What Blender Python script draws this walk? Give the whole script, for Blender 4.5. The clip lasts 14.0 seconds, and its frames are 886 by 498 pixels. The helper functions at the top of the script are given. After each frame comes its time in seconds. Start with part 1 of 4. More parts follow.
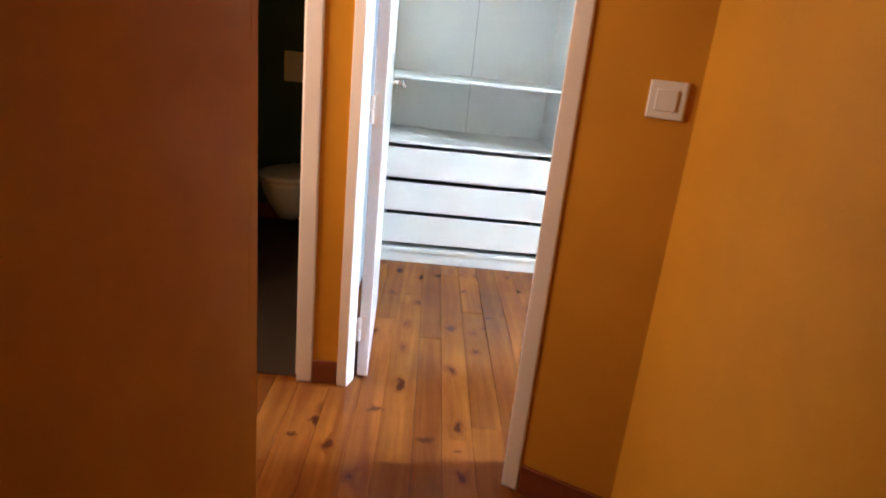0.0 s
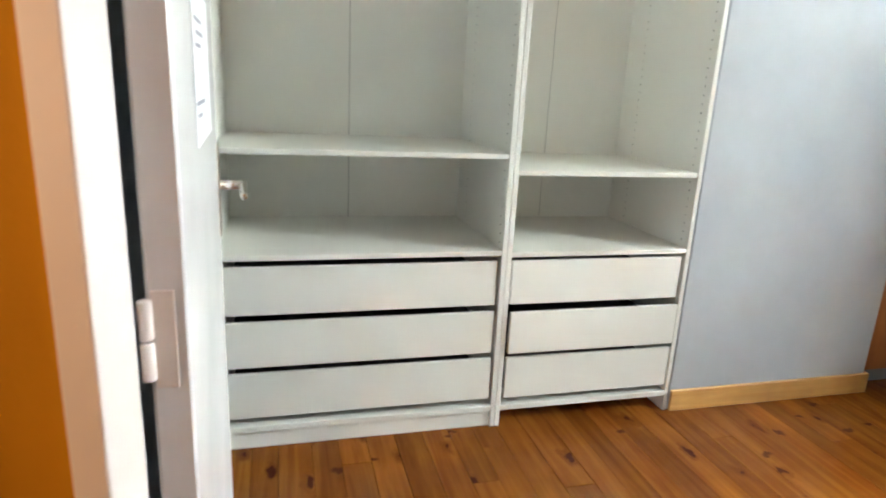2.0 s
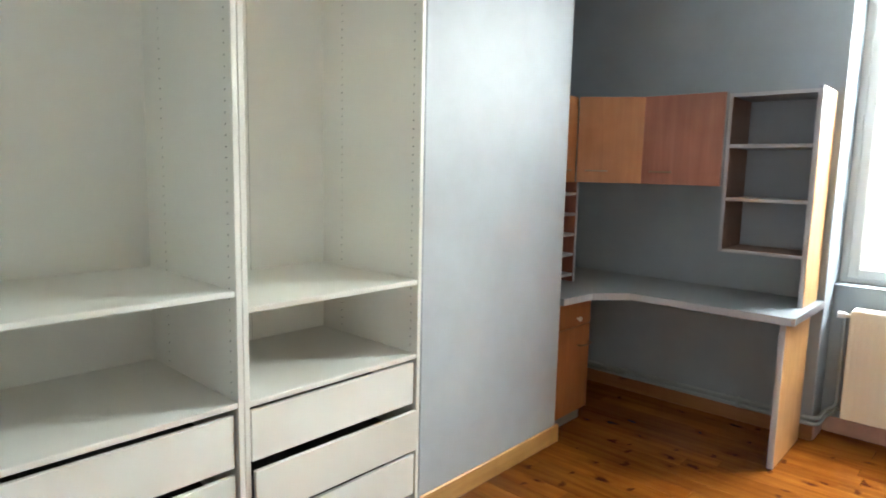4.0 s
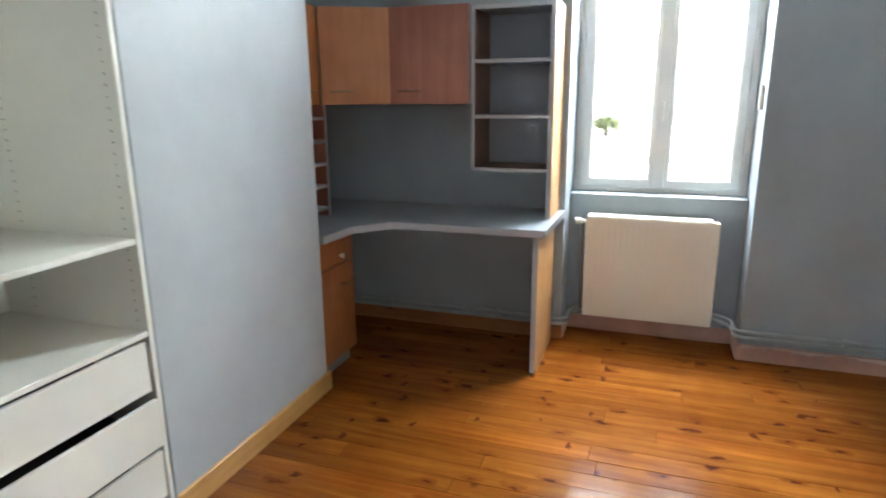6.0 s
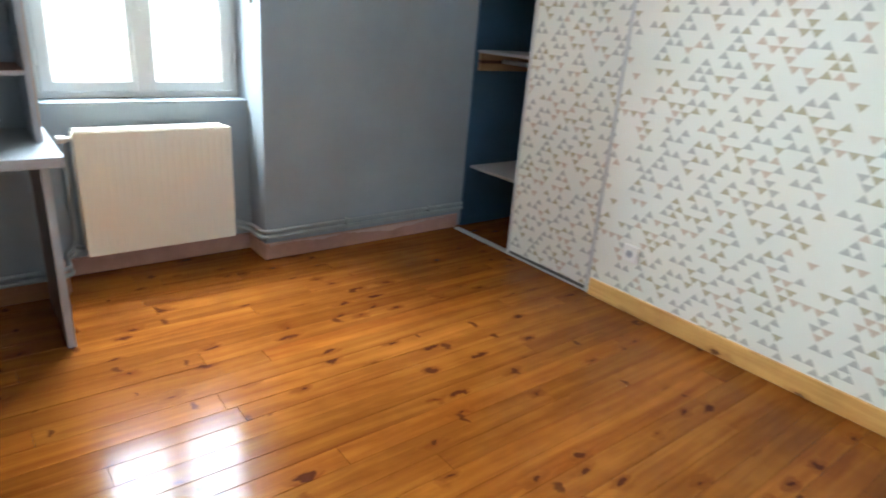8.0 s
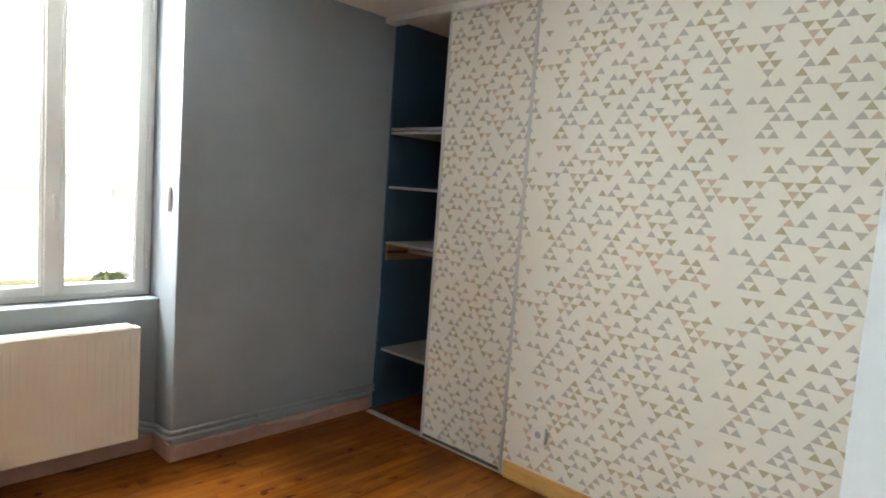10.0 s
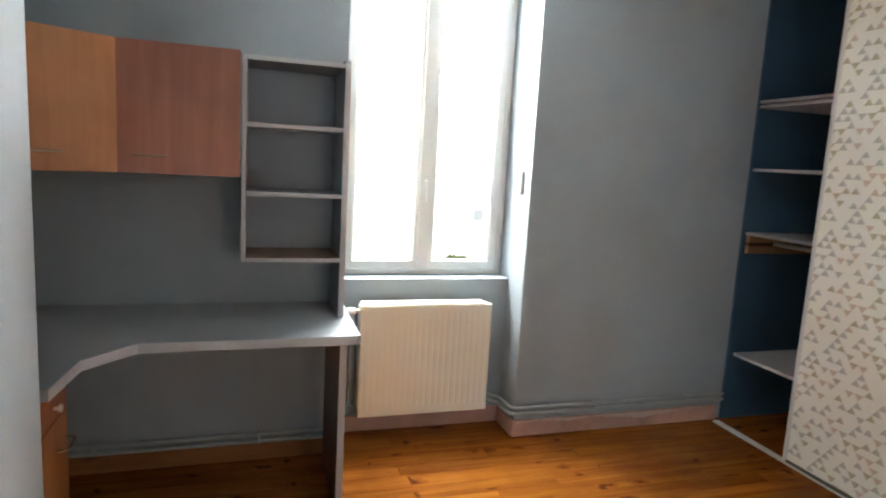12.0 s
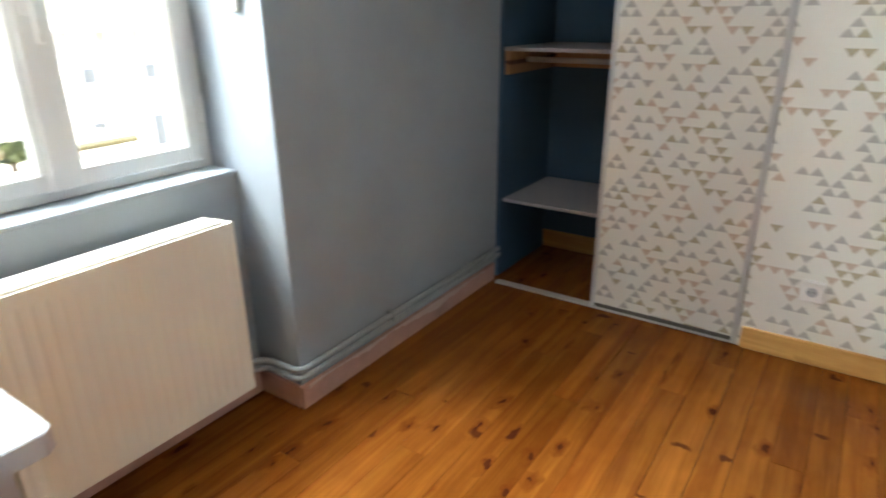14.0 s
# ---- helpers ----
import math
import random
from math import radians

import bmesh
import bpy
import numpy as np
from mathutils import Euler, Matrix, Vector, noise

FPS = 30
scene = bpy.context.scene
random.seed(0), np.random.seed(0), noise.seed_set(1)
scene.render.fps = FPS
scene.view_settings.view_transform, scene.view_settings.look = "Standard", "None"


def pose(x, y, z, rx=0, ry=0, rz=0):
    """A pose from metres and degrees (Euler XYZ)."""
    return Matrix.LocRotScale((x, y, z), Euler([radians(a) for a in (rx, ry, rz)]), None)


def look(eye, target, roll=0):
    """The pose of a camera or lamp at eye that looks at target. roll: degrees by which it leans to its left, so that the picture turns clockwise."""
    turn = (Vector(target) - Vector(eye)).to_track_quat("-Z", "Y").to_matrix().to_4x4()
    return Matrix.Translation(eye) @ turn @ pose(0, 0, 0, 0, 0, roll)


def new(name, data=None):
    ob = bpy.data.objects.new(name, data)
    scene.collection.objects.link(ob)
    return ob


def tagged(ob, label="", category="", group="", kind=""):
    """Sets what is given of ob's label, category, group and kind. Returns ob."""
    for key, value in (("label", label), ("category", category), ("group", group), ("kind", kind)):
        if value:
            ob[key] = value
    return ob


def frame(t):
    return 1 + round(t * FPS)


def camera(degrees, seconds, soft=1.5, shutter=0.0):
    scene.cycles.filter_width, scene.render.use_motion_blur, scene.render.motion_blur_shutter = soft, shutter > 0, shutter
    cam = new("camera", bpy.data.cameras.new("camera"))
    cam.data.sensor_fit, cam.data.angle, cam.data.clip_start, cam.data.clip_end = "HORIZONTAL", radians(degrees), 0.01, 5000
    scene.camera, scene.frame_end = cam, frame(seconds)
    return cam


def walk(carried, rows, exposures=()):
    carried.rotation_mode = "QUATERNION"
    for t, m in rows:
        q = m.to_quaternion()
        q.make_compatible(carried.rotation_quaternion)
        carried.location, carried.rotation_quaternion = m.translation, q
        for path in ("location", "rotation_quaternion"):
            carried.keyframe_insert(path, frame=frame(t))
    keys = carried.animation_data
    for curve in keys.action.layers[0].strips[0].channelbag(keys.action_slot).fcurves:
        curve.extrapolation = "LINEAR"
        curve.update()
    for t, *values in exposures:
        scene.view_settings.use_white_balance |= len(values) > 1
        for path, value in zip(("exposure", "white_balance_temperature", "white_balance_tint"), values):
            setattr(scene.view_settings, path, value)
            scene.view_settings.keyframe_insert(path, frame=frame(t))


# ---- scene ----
cam = camera(71.7, 14.0, soft=1.8, shutter=0.3)
EXPOSURES = [(0, 3.25, 5500, 9), (0.5, 3.09, 5600, 9), (1, 2.99, 5800, 8), (1.5, 2.9, 6100, 6), (2, 2.63, 6400, 6), (2.5, 2.62, 6450, 5), (3, 2.7, 6500, 5), (5.5, 2.3, 6400, 5), (6.5, 2.33, 6000, 6), (7, 2.38, 6000, 6), (7.5, 2.48, 5950, 5), (8, 2.49, 5900, 3), (10.5, 1.95, 6900, 8), (11, 1.98, 6900, 8), (12, 2.38, 6650, 7), (12.5, 2.68, 6700, 7), (13, 2.63, 6550, 7), (13.5, 2.73, 6450, 7), (14, 2.28, 6450, 7)]
PATH = [
    (0, (-0.326, 0.517, 1.191), (-0.253, 2.417, 0.57), 5.9),
    (0.5, (-0.358, 0.919, 1.21), (-0.274, 2.833, 0.639), 4.6),
    (1, (-0.373, 1.281, 1.206), (-0.189, 3.199, 0.672), 4.2),
    (1.3, (-0.387, 1.478, 1.219), (-0.148, 3.394, 0.699), 3.8),
    (1.5, (-0.389, 1.606, 1.228), (-0.094, 3.512, 0.7), 3.5),
    (2, (-0.383, 1.884, 1.252), (0.124, 3.749, 0.737), 2.9),
    (2.5, (-0.375, 2.035, 1.275), (0.426, 3.806, 0.804), 2.3),
    (3, (-0.484, 2.164, 1.29), (0.587, 3.796, 0.854), 2.2),
    (3.2, (-0.518, 2.185, 1.31), (0.656, 3.759, 0.93), 2.0),
    (5.3, (-0.491, 2.241, 1.494), (1.21, 3.247, 1.186), -0.4),
    (5.5, (-0.463, 2.258, 1.472), (1.273, 3.186, 1.118), -0.5),
    (6, (-0.251, 2.398, 1.384), (1.579, 3.045, 0.902), -0.5),
    (6.5, (0.014, 2.557, 1.37), (1.901, 2.792, 0.752), -0.0),
    (7, (0.202, 2.813, 1.323), (2.052, 2.545, 0.613), 1.2),
    (7.5, (0.196, 3.0, 1.302), (1.886, 2.229, 0.562), 2.8),
    (8, (0.143, 3.154, 1.311), (1.593, 1.97, 0.607), 4.6),
    (8.2, (0.135, 3.219, 1.327), (1.487, 1.908, 0.654), 5.4),
    (10.3, (0.079, 3.3, 1.525), (1.473, 1.873, 1.39), 3.7),
    (10.5, (0.072, 3.334, 1.514), (1.532, 1.971, 1.405), 3.4),
    (11, (0.1, 3.347, 1.506), (1.748, 2.218, 1.4), 3.3),
    (11.5, (0.141, 3.312, 1.498), (1.95, 2.477, 1.323), 3.5),
    (12, (0.28, 3.296, 1.454), (2.168, 2.698, 1.171), 3.2),
    (12.5, (0.589, 3.291, 1.433), (2.478, 2.804, 0.993), 2.2),
    (13, (0.998, 3.28, 1.333), (2.813, 2.641, 0.786), 0.6),
    (13.5, (1.425, 3.241, 1.296), (2.978, 2.171, 0.631), 0.1),
    (14, (1.728, 3.163, 1.301), (2.775, 1.62, 0.577), -0.6),
]
walk(cam, [(t, look(eye, target, roll)) for t, eye, target, roll in PATH],
     exposures=EXPOSURES)

# world, sun, large lights
world = bpy.data.worlds.new("sky")
scene.world = world
world.use_nodes = True
wn = world.node_tree
sky = wn.nodes.new("ShaderNodeTexSky")
sky.sky_type = "NISHITA"
sky.sun_disc = False
sky.sun_elevation = radians(48)
sky.sun_rotation = radians(221)
wn.nodes["Background"].inputs["Strength"].default_value = 0.15
wn.links.new(sky.outputs[0], wn.nodes["Background"].inputs["Color"])

sun_data = bpy.data.lights.new("sun", "SUN")
sun_data.energy, sun_data.angle, sun_data.color = 5.0, radians(0.5), (1.0, 0.95, 0.87)
sun = new("sun", sun_data)
sun.matrix_world = look((-14, -16, 23.6), (0, 0, 0))


def area(name, eye, target, w, h, power, color):
    d = bpy.data.lights.new(name, "AREA")
    d.shape, d.size, d.size_y, d.energy, d.color = "RECTANGLE", w, h, power, color
    ob = new(name, d)
    ob.matrix_world = look(eye, target)
    return ob


# the sky's light before the upper part of the bedroom window, and an added warm fill lamp, unseen, in the lobby
area("window_daylight", (4.0, 2.36, 2.56), (2.6, 2.36, 2.24), 1.35, 1.62, 85.0, (0.95, 0.985, 1.0))
area("lobby_fill", (-1.53, 1.95, 1.45), (1.0, 1.95, 1.45), 0.62, 1.1, 1.9, (1.0, 0.67, 0.43))


# ---------------------------------------------------------------- materials
def mat(name, color, rough=0.5, metal=0.0, spec=0.5):
    m = bpy.data.materials.new(name)
    m.use_nodes = True
    b = m.node_tree.nodes["Principled BSDF"]
    b.inputs["Base Color"].default_value = (*color, 1)
    b.inputs["Roughness"].default_value = rough
    b.inputs["Metallic"].default_value = metal
    b.inputs["Specular IOR Level"].default_value = spec
    return m


def nd(m, kind, **kw):
    n = m.node_tree.nodes.new(kind)
    for k, v in kw.items():
        n.inputs[k.replace("_", " ")].default_value = v
    return n


def ln(m, a, b):
    m.node_tree.links.new(a, b)


def coords(m, scale=(1, 1, 1), shift=False):
    tc = nd(m, "ShaderNodeTexCoord")
    mp = nd(m, "ShaderNodeMapping")
    mp.inputs["Scale"].default_value = scale
    out = tc.outputs["Object"]
    if shift:
        oi = nd(m, "ShaderNodeObjectInfo")
        mul = nd(m, "ShaderNodeVectorMath")
        mul.operation = "SCALE"
        comb = nd(m, "ShaderNodeCombineXYZ")
        for c in range(3):
            ln(m, oi.outputs["Random"], comb.inputs[c])
        ln(m, comb.outputs[0], mul.inputs[0])
        mul.inputs["Scale"].default_value = 37.0
        add = nd(m, "ShaderNodeVectorMath")
        ln(m, tc.outputs["Object"], add.inputs[0])
        ln(m, mul.outputs[0], add.inputs[1])
        out = add.outputs[0]
    ln(m, out, mp.inputs["Vector"])
    return mp.outputs[0]


def ramp(m, fac, stops):
    r = nd(m, "ShaderNodeValToRGB")
    el = r.color_ramp.elements
    while len(el) < len(stops):
        el.new(0.5)
    for e, (p, c) in zip(el, stops):
        e.position, e.color = p, (*c, 1)
    ln(m, fac, r.inputs["Fac"])
    return r.outputs["Color"]


def mixc(m, fac, a, b, mode="MIX"):
    x = nd(m, "ShaderNodeMix")
    x.data_type, x.blend_type = "RGBA", mode
    for sock, v in ((x.inputs[0], fac), (x.inputs[6], a), (x.inputs[7], b)):
        if isinstance(v, (int, float)):
            sock.default_value = v
        elif isinstance(v, tuple):
            sock.default_value = (*v, 1)
        else:
            ln(m, v, sock)
    return x.outputs[2]


def noise_of(m, vec, scale, detail=4.0, rough=0.55, distort=0.0):
    n = nd(m, "ShaderNodeTexNoise", Scale=scale, Detail=detail, Roughness=rough, Distortion=distort)
    ln(m, vec, n.inputs["Vector"])
    return n.outputs["Fac"]


def bump(m, height, strength, dist=0.01):
    b = nd(m, "ShaderNodeBump", Strength=strength, Distance=dist)
    ln(m, height, b.inputs["Height"])
    ln(m, b.outputs[0], m.node_tree.nodes["Principled BSDF"].inputs["Normal"])


def bsdf(m):
    return m.node_tree.nodes["Principled BSDF"]


def calc(m, op, a, b=None, c=None):
    n = nd(m, "ShaderNodeMath")
    n.operation = op
    for k, v in enumerate((a, b, c)):
        if v is None:
            continue
        if isinstance(v, (int, float)):
            n.inputs[k].default_value = v
        else:
            ln(m, v, n.inputs[k])
    return n.outputs[0]


def painted(name, color, vary=0.12, rough=0.6, grain=160.0, relief=0.15, cloud=2.2, spec=0.35):
    """Rolled paint: fine stipple, clouds of slightly uneven colour."""
    m = mat(name, color, rough, spec=spec)
    v = coords(m)
    big = noise_of(m, v, cloud, 5.0, 0.6)
    dark = tuple(c * (1 - vary) for c in color)
    light = tuple(min(1, c * (1 + vary * 0.6)) for c in color)
    ln(m, ramp(m, big, [(0.3, dark), (0.7, light)]), bsdf(m).inputs["Base Color"])
    fine = noise_of(m, v, grain, 3.0, 0.6)
    ro = ramp(m, big, [(0.3, (rough * 0.85,) * 3), (0.7, (min(1, rough * 1.12),) * 3)])
    ln(m, ro, bsdf(m).inputs["Roughness"])
    bump(m, fine, relief, 0.002)
    return m


def spike_knots(m, vec, share):
    """Branch ends cut lengthwise: thin dark wedges lying askew across the board."""
    wob = nd(m, "ShaderNodeTexNoise", Scale=3.5, Detail=3.0)
    ln(m, vec, wob.inputs["Vector"])
    bent = nd(m, "ShaderNodeVectorMath")
    bent.operation = "MULTIPLY_ADD"
    ln(m, wob.outputs["Color"], bent.inputs[0])
    bent.inputs[1].default_value = (0.30, 0.30, 0.30)
    ln(m, vec, bent.inputs[2])
    mp = nd(m, "ShaderNodeMapping")
    mp.inputs["Rotation"].default_value = (0, 0, 0.75)
    mp.inputs["Scale"].default_value = (0.42, 1.5, 1.0)
    ln(m, bent.outputs[0], mp.inputs["Vector"])
    vo = nd(m, "ShaderNodeTexVoronoi", Scale=1.0, Randomness=1.0)
    vo.voronoi_dimensions = "2D"
    ln(m, mp.outputs[0], vo.inputs["Vector"])
    sep = nd(m, "ShaderNodeSeparateColor")
    ln(m, vo.outputs["Color"], sep.inputs[0])
    has = calc(m, "LESS_THAN", sep.outputs[0], share)
    size = calc(m, "MULTIPLY_ADD", sep.outputs[1], 0.10, 0.05)
    near = calc(m, "SUBTRACT", 1.0, calc(m, "DIVIDE", vo.outputs["Distance"], size))
    return calc(m, "MULTIPLY", has, calc(m, "MINIMUM", calc(m, "MAXIMUM", calc(m, "MULTIPLY", near, 1.8), 0.0), 0.85))


def timber(name, dark, light, rough, along="y", knots=0.5, knot_color=(0.06, 0.02, 0.008), shift=True, grain=1.0, upright=False, tone=0.35, spikes=0.0):
    """Softwood: long grain, knots with a dark heart, tone that differs from board to board."""
    m = mat(name, light, rough)
    ax = {"x": (1.6, 26, 26), "y": (26, 1.6, 26), "z": (26, 26, 1.6)}[along]
    ka = {"x": (3.6, 8, 8), "y": (8, 4.2, 8), "z": (8, 8, 3.6)}[along]
    flat = nd(m, "ShaderNodeSeparateXYZ")
    ln(m, coords(m, ka, shift), flat.inputs[0])
    face = nd(m, "ShaderNodeCombineXYZ")
    across, length = {"x": ("Z", "X"), "y": ("X", "Y"), "z": ("Y", "Z"), "yz": ("Z", "Y")}[along if not upright else "yz"]
    ln(m, flat.outputs[across], face.inputs[0])
    ln(m, flat.outputs[length], face.inputs[1])
    vk = face.outputs[0]
    wob = nd(m, "ShaderNodeTexNoise", Scale=2.8, Detail=3.5)
    ln(m, vk, wob.inputs["Vector"])
    vadd = nd(m, "ShaderNodeVectorMath")
    vadd.operation = "MULTIPLY_ADD"
    ln(m, wob.outputs["Color"], vadd.inputs[0])
    vadd.inputs[1].default_value = (0.52, 0.52, 0.52)
    ln(m, vk, vadd.inputs[2])
    vo = nd(m, "ShaderNodeTexVoronoi", Scale=1.0, Randomness=0.8)
    vo.voronoi_dimensions = "2D"
    ln(m, vadd.outputs[0], vo.inputs["Vector"])
    sep = nd(m, "ShaderNodeSeparateColor")
    ln(m, vo.outputs["Color"], sep.inputs[0])
    has = calc(m, "LESS_THAN", sep.outputs[0], knots)
    size = calc(m, "MULTIPLY_ADD", calc(m, "POWER", sep.outputs[1], 2.0), 0.12, 0.045)
    near = calc(m, "SUBTRACT", 1.0, calc(m, "DIVIDE", vo.outputs["Distance"], size))
    knot = calc(m, "MULTIPLY", has, calc(m, "MINIMUM", calc(m, "MAXIMUM", calc(m, "MULTIPLY", near, 3.2), 0.0), 1.0))
    if spikes:
        knot = calc(m, "MAXIMUM", knot, spike_knots(m, vk, spikes))
    halo = calc(m, "MULTIPLY", has, calc(m, "MAXIMUM", calc(m, "SUBTRACT", 1.0, calc(m, "DIVIDE", vo.outputs["Distance"], 0.26)), 0.0))
    va = coords(m, ax, shift)
    bend = nd(m, "ShaderNodeVectorMath")
    bend.operation = "MULTIPLY_ADD"
    comb = nd(m, "ShaderNodeCombineXYZ")
    for c in range(3):
        ln(m, halo, comb.inputs[c])
    ln(m, comb.outputs[0], bend.inputs[0])
    bend.inputs[1].default_value = (1.0, 1.0, 1.0)
    ln(m, va, bend.inputs[2])
    g = noise_of(m, bend.outputs[0], grain, 6.0, 0.62, 0.6)
    col = ramp(m, g, [(0.30, dark), (0.52, tuple((a + b) / 2 for a, b in zip(dark, light))), (0.70, light)])
    oi = nd(m, "ShaderNodeObjectInfo")
    ton = ramp(m, oi.outputs["Random"], [(0.0, (1 - tone, 1 - tone * 1.15, 1 - tone * 1.3)), (0.55, (1, 1, 1)), (1.0, (1.12, 1.08, 1.0))])
    col = mixc(m, 1.0, col, ton, "MULTIPLY")
    blot = noise_of(m, coords(m), 1.7, 4.0, 0.6)
    col = mixc(m, 1.0, col, ramp(m, blot, [(0.35, (0.74, 0.66, 0.58)), (0.65, (1.06, 1.05, 1.03))]), "MULTIPLY")
    col = mixc(m, calc(m, "MULTIPLY", halo, 0.9), col, (dark[0] * 0.62, dark[1] * 0.48, dark[2] * 0.45))
    col = mixc(m, knot, col, knot_color)
    ln(m, col, bsdf(m).inputs["Base Color"])
    wear = noise_of(m, coords(m), 3.5, 2.0, 0.5)
    ln(m, calc(m, "MULTIPLY_ADD", wear, rough * 0.3, rough * 0.85), bsdf(m).inputs["Roughness"])
    wavy = noise_of(m, coords(m, (1, 0.25, 1) if along == "y" else (1, 1, 1)), 7.0, 2.0)
    bump(m, wavy, 0.06, 0.01)
    return m


M = {}
M["wall_blue"] = painted("blue_grey_wall_paint", (0.305, 0.348, 0.385), 0.10, 0.55)
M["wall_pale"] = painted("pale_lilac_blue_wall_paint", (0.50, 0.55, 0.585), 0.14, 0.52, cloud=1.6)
M["ceiling"] = painted("matt_ceiling_paint", (0.80, 0.79, 0.76), 0.04, 0.9, relief=0.08)
M["orange"] = painted("orange_ochre_wall_paint", (0.58, 0.268, 0.009), 0.14, 0.7, grain=120, relief=0.35, spec=0.15)
M["navy"] = painted("navy_closet_paint", (0.045, 0.105, 0.175), 0.12, 0.6)
M["wc"] = painted("dark_green_wc_paint", (0.04, 0.10, 0.07), 0.15, 0.6)
M["wc_floor"] = painted("brown_vinyl_floor", (0.085, 0.06, 0.045), 0.15, 0.5)
M["casing"] = painted("gloss_white_woodwork", (0.80, 0.745, 0.70), 0.05, 0.36, grain=60, relief=0.1, spec=0.5)
M["leaf"] = painted("satin_white_door_paint", (0.80, 0.81, 0.81), 0.04, 0.235, grain=50, relief=0.06, spec=0.5)
M["melamine"] = painted("white_melamine", (0.80, 0.805, 0.74), 0.025, 0.36, grain=240, relief=0.05, spec=0.5)
# near-black colour stands in for the shade in the gaps round the drawer fronts
M["drawer_box"] = mat("shadow_dark_drawer_box", (0.035, 0.035, 0.034), 0.6)
# dark colour for the shade in drill holes, the back joint and under the sliding door
M["gap_shade"] = mat("shadowed_hole_joint_and_rail", (0.09, 0.085, 0.07), 0.9)
M["laminate"] = painted("grey_laminate", (0.235, 0.26, 0.285), 0.08, 0.36, grain=300, relief=0.05, spec=0.5)
M["edge"] = painted("pale_grey_edge_band", (0.42, 0.42, 0.45), 0.05, 0.4, grain=300, relief=0.04)
M["shelfgrey"] = painted("blue_grey_shelf_board", (0.26, 0.29, 0.34), 0.08, 0.45)
M["cream"] = painted("cream_radiator_enamel", (0.77, 0.74, 0.65), 0.03, 0.36, grain=80, relief=0.04, spec=0.5)
M["pvc"] = painted("white_window_pvc", (0.58, 0.58, 0.555), 0.03, 0.35, relief=0.03, spec=0.5)
M["pink"] = painted("worn_pink_skirting_paint", (0.50, 0.30, 0.24), 0.25, 0.6, grain=60, relief=0.5, cloud=5)
M["plaster"] = painted("chalky_filler", (0.60, 0.45, 0.39), 0.12, 0.8, grain=60, relief=0.6)
M["pipe"] = painted("grey_painted_pipe", (0.34, 0.38, 0.40), 0.10, 0.35)
M["skirt_red"] = timber("red_brown_skirting", (0.17, 0.045, 0.015), (0.27, 0.08, 0.025), 0.4, "x", 0.1)
M["floor"] = timber("varnished_pine_floor", (0.170, 0.046, 0.0075), (0.300, 0.114, 0.019), 0.14, "y", 0.38, (0.062, 0.014, 0.005), tone=0.25, grain=0.8, spikes=0.26)
bsdf(M["floor"]).inputs["Specular IOR Level"].default_value = 0.125
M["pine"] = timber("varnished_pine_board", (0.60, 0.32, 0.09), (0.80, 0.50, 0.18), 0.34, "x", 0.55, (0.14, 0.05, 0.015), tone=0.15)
# darker copy of the pine, with the shade of the desk nook in its colour
M["pine_shaded_y"] = timber("shaded_pine_board_y", (0.30, 0.13, 0.045), (0.42, 0.20, 0.075), 0.35, "y", 0.3, (0.14, 0.05, 0.02), upright=True)
M["beech"] = timber("beech_veneer_door", (0.45, 0.19, 0.075), (0.54, 0.25, 0.105), 0.36, "z", 0.02, tone=0.1)
M["pear"] = timber("pear_veneer_door", (0.30, 0.122, 0.086), (0.39, 0.17, 0.12), 0.36, "z", 0.06, tone=0.1)
M["walnut"] = timber("dull_walnut_veneer", (0.17, 0.095, 0.07), (0.23, 0.135, 0.10), 0.42, "z", 0.03, tone=0.1)
M["cherry"] = timber("cherry_veneer_front", (0.40, 0.145, 0.05), (0.49, 0.20, 0.07), 0.36, "z", 0.03, tone=0.1)
M["birch"] = timber("birch_veneer_panel", (0.52, 0.28, 0.11), (0.66, 0.40, 0.18), 0.35, "z", 0.05, tone=0.05)
M["raw"] = timber("raw_batten", (0.40, 0.24, 0.12), (0.55, 0.36, 0.2), 0.7, "x", 0.2)
M["bronze"] = mat("dull_bronze", (0.34, 0.25, 0.17), 0.38, 0.9)
M["chrome"] = mat("brushed_nickel", (0.72, 0.68, 0.62), 0.22, 1.0)
M["alu"] = mat("satin_aluminium", (0.55, 0.55, 0.53), 0.5, 0.35)
M["plastic"] = painted("white_plastic", (0.80, 0.78, 0.74), 0.02, 0.35, relief=0.02, spec=0.5)
M["dark"] = mat("dark_recess", (0.012, 0.012, 0.012), 0.8)
M["paper"] = painted("printed_paper", (0.80, 0.81, 0.84), 0.03, 0.8, relief=0.05)
M["ink"] = mat("grey_ink", (0.30, 0.31, 0.36), 0.8)
M["navy_ink"] = mat("navy_ink", (0.02, 0.025, 0.09), 0.7)
M["ceramic"] = mat("white_ceramic", (0.78, 0.77, 0.72), 0.12)
M["render"] = painted("pale_house_render", (0.80, 0.77, 0.70), 0.08, 0.85, cloud=0.6)
M["stone"] = painted("limestone_sill", (0.62, 0.56, 0.42), 0.12, 0.8, grain=60, relief=0.5)
M["tiles"] = painted("pale_roof_tiles", (0.60, 0.55, 0.49), 0.25, 0.8, cloud=1.5)
M["slate"] = painted("dark_window_glazing", (0.10, 0.11, 0.12), 0.1, 0.3)
M["khaki"] = painted("khaki_gutter_paint", (0.10, 0.085, 0.035), 0.15, 0.6)
M["bark"] = painted("tree_bark", (0.12, 0.09, 0.06), 0.3, 0.9, grain=30, relief=0.6)
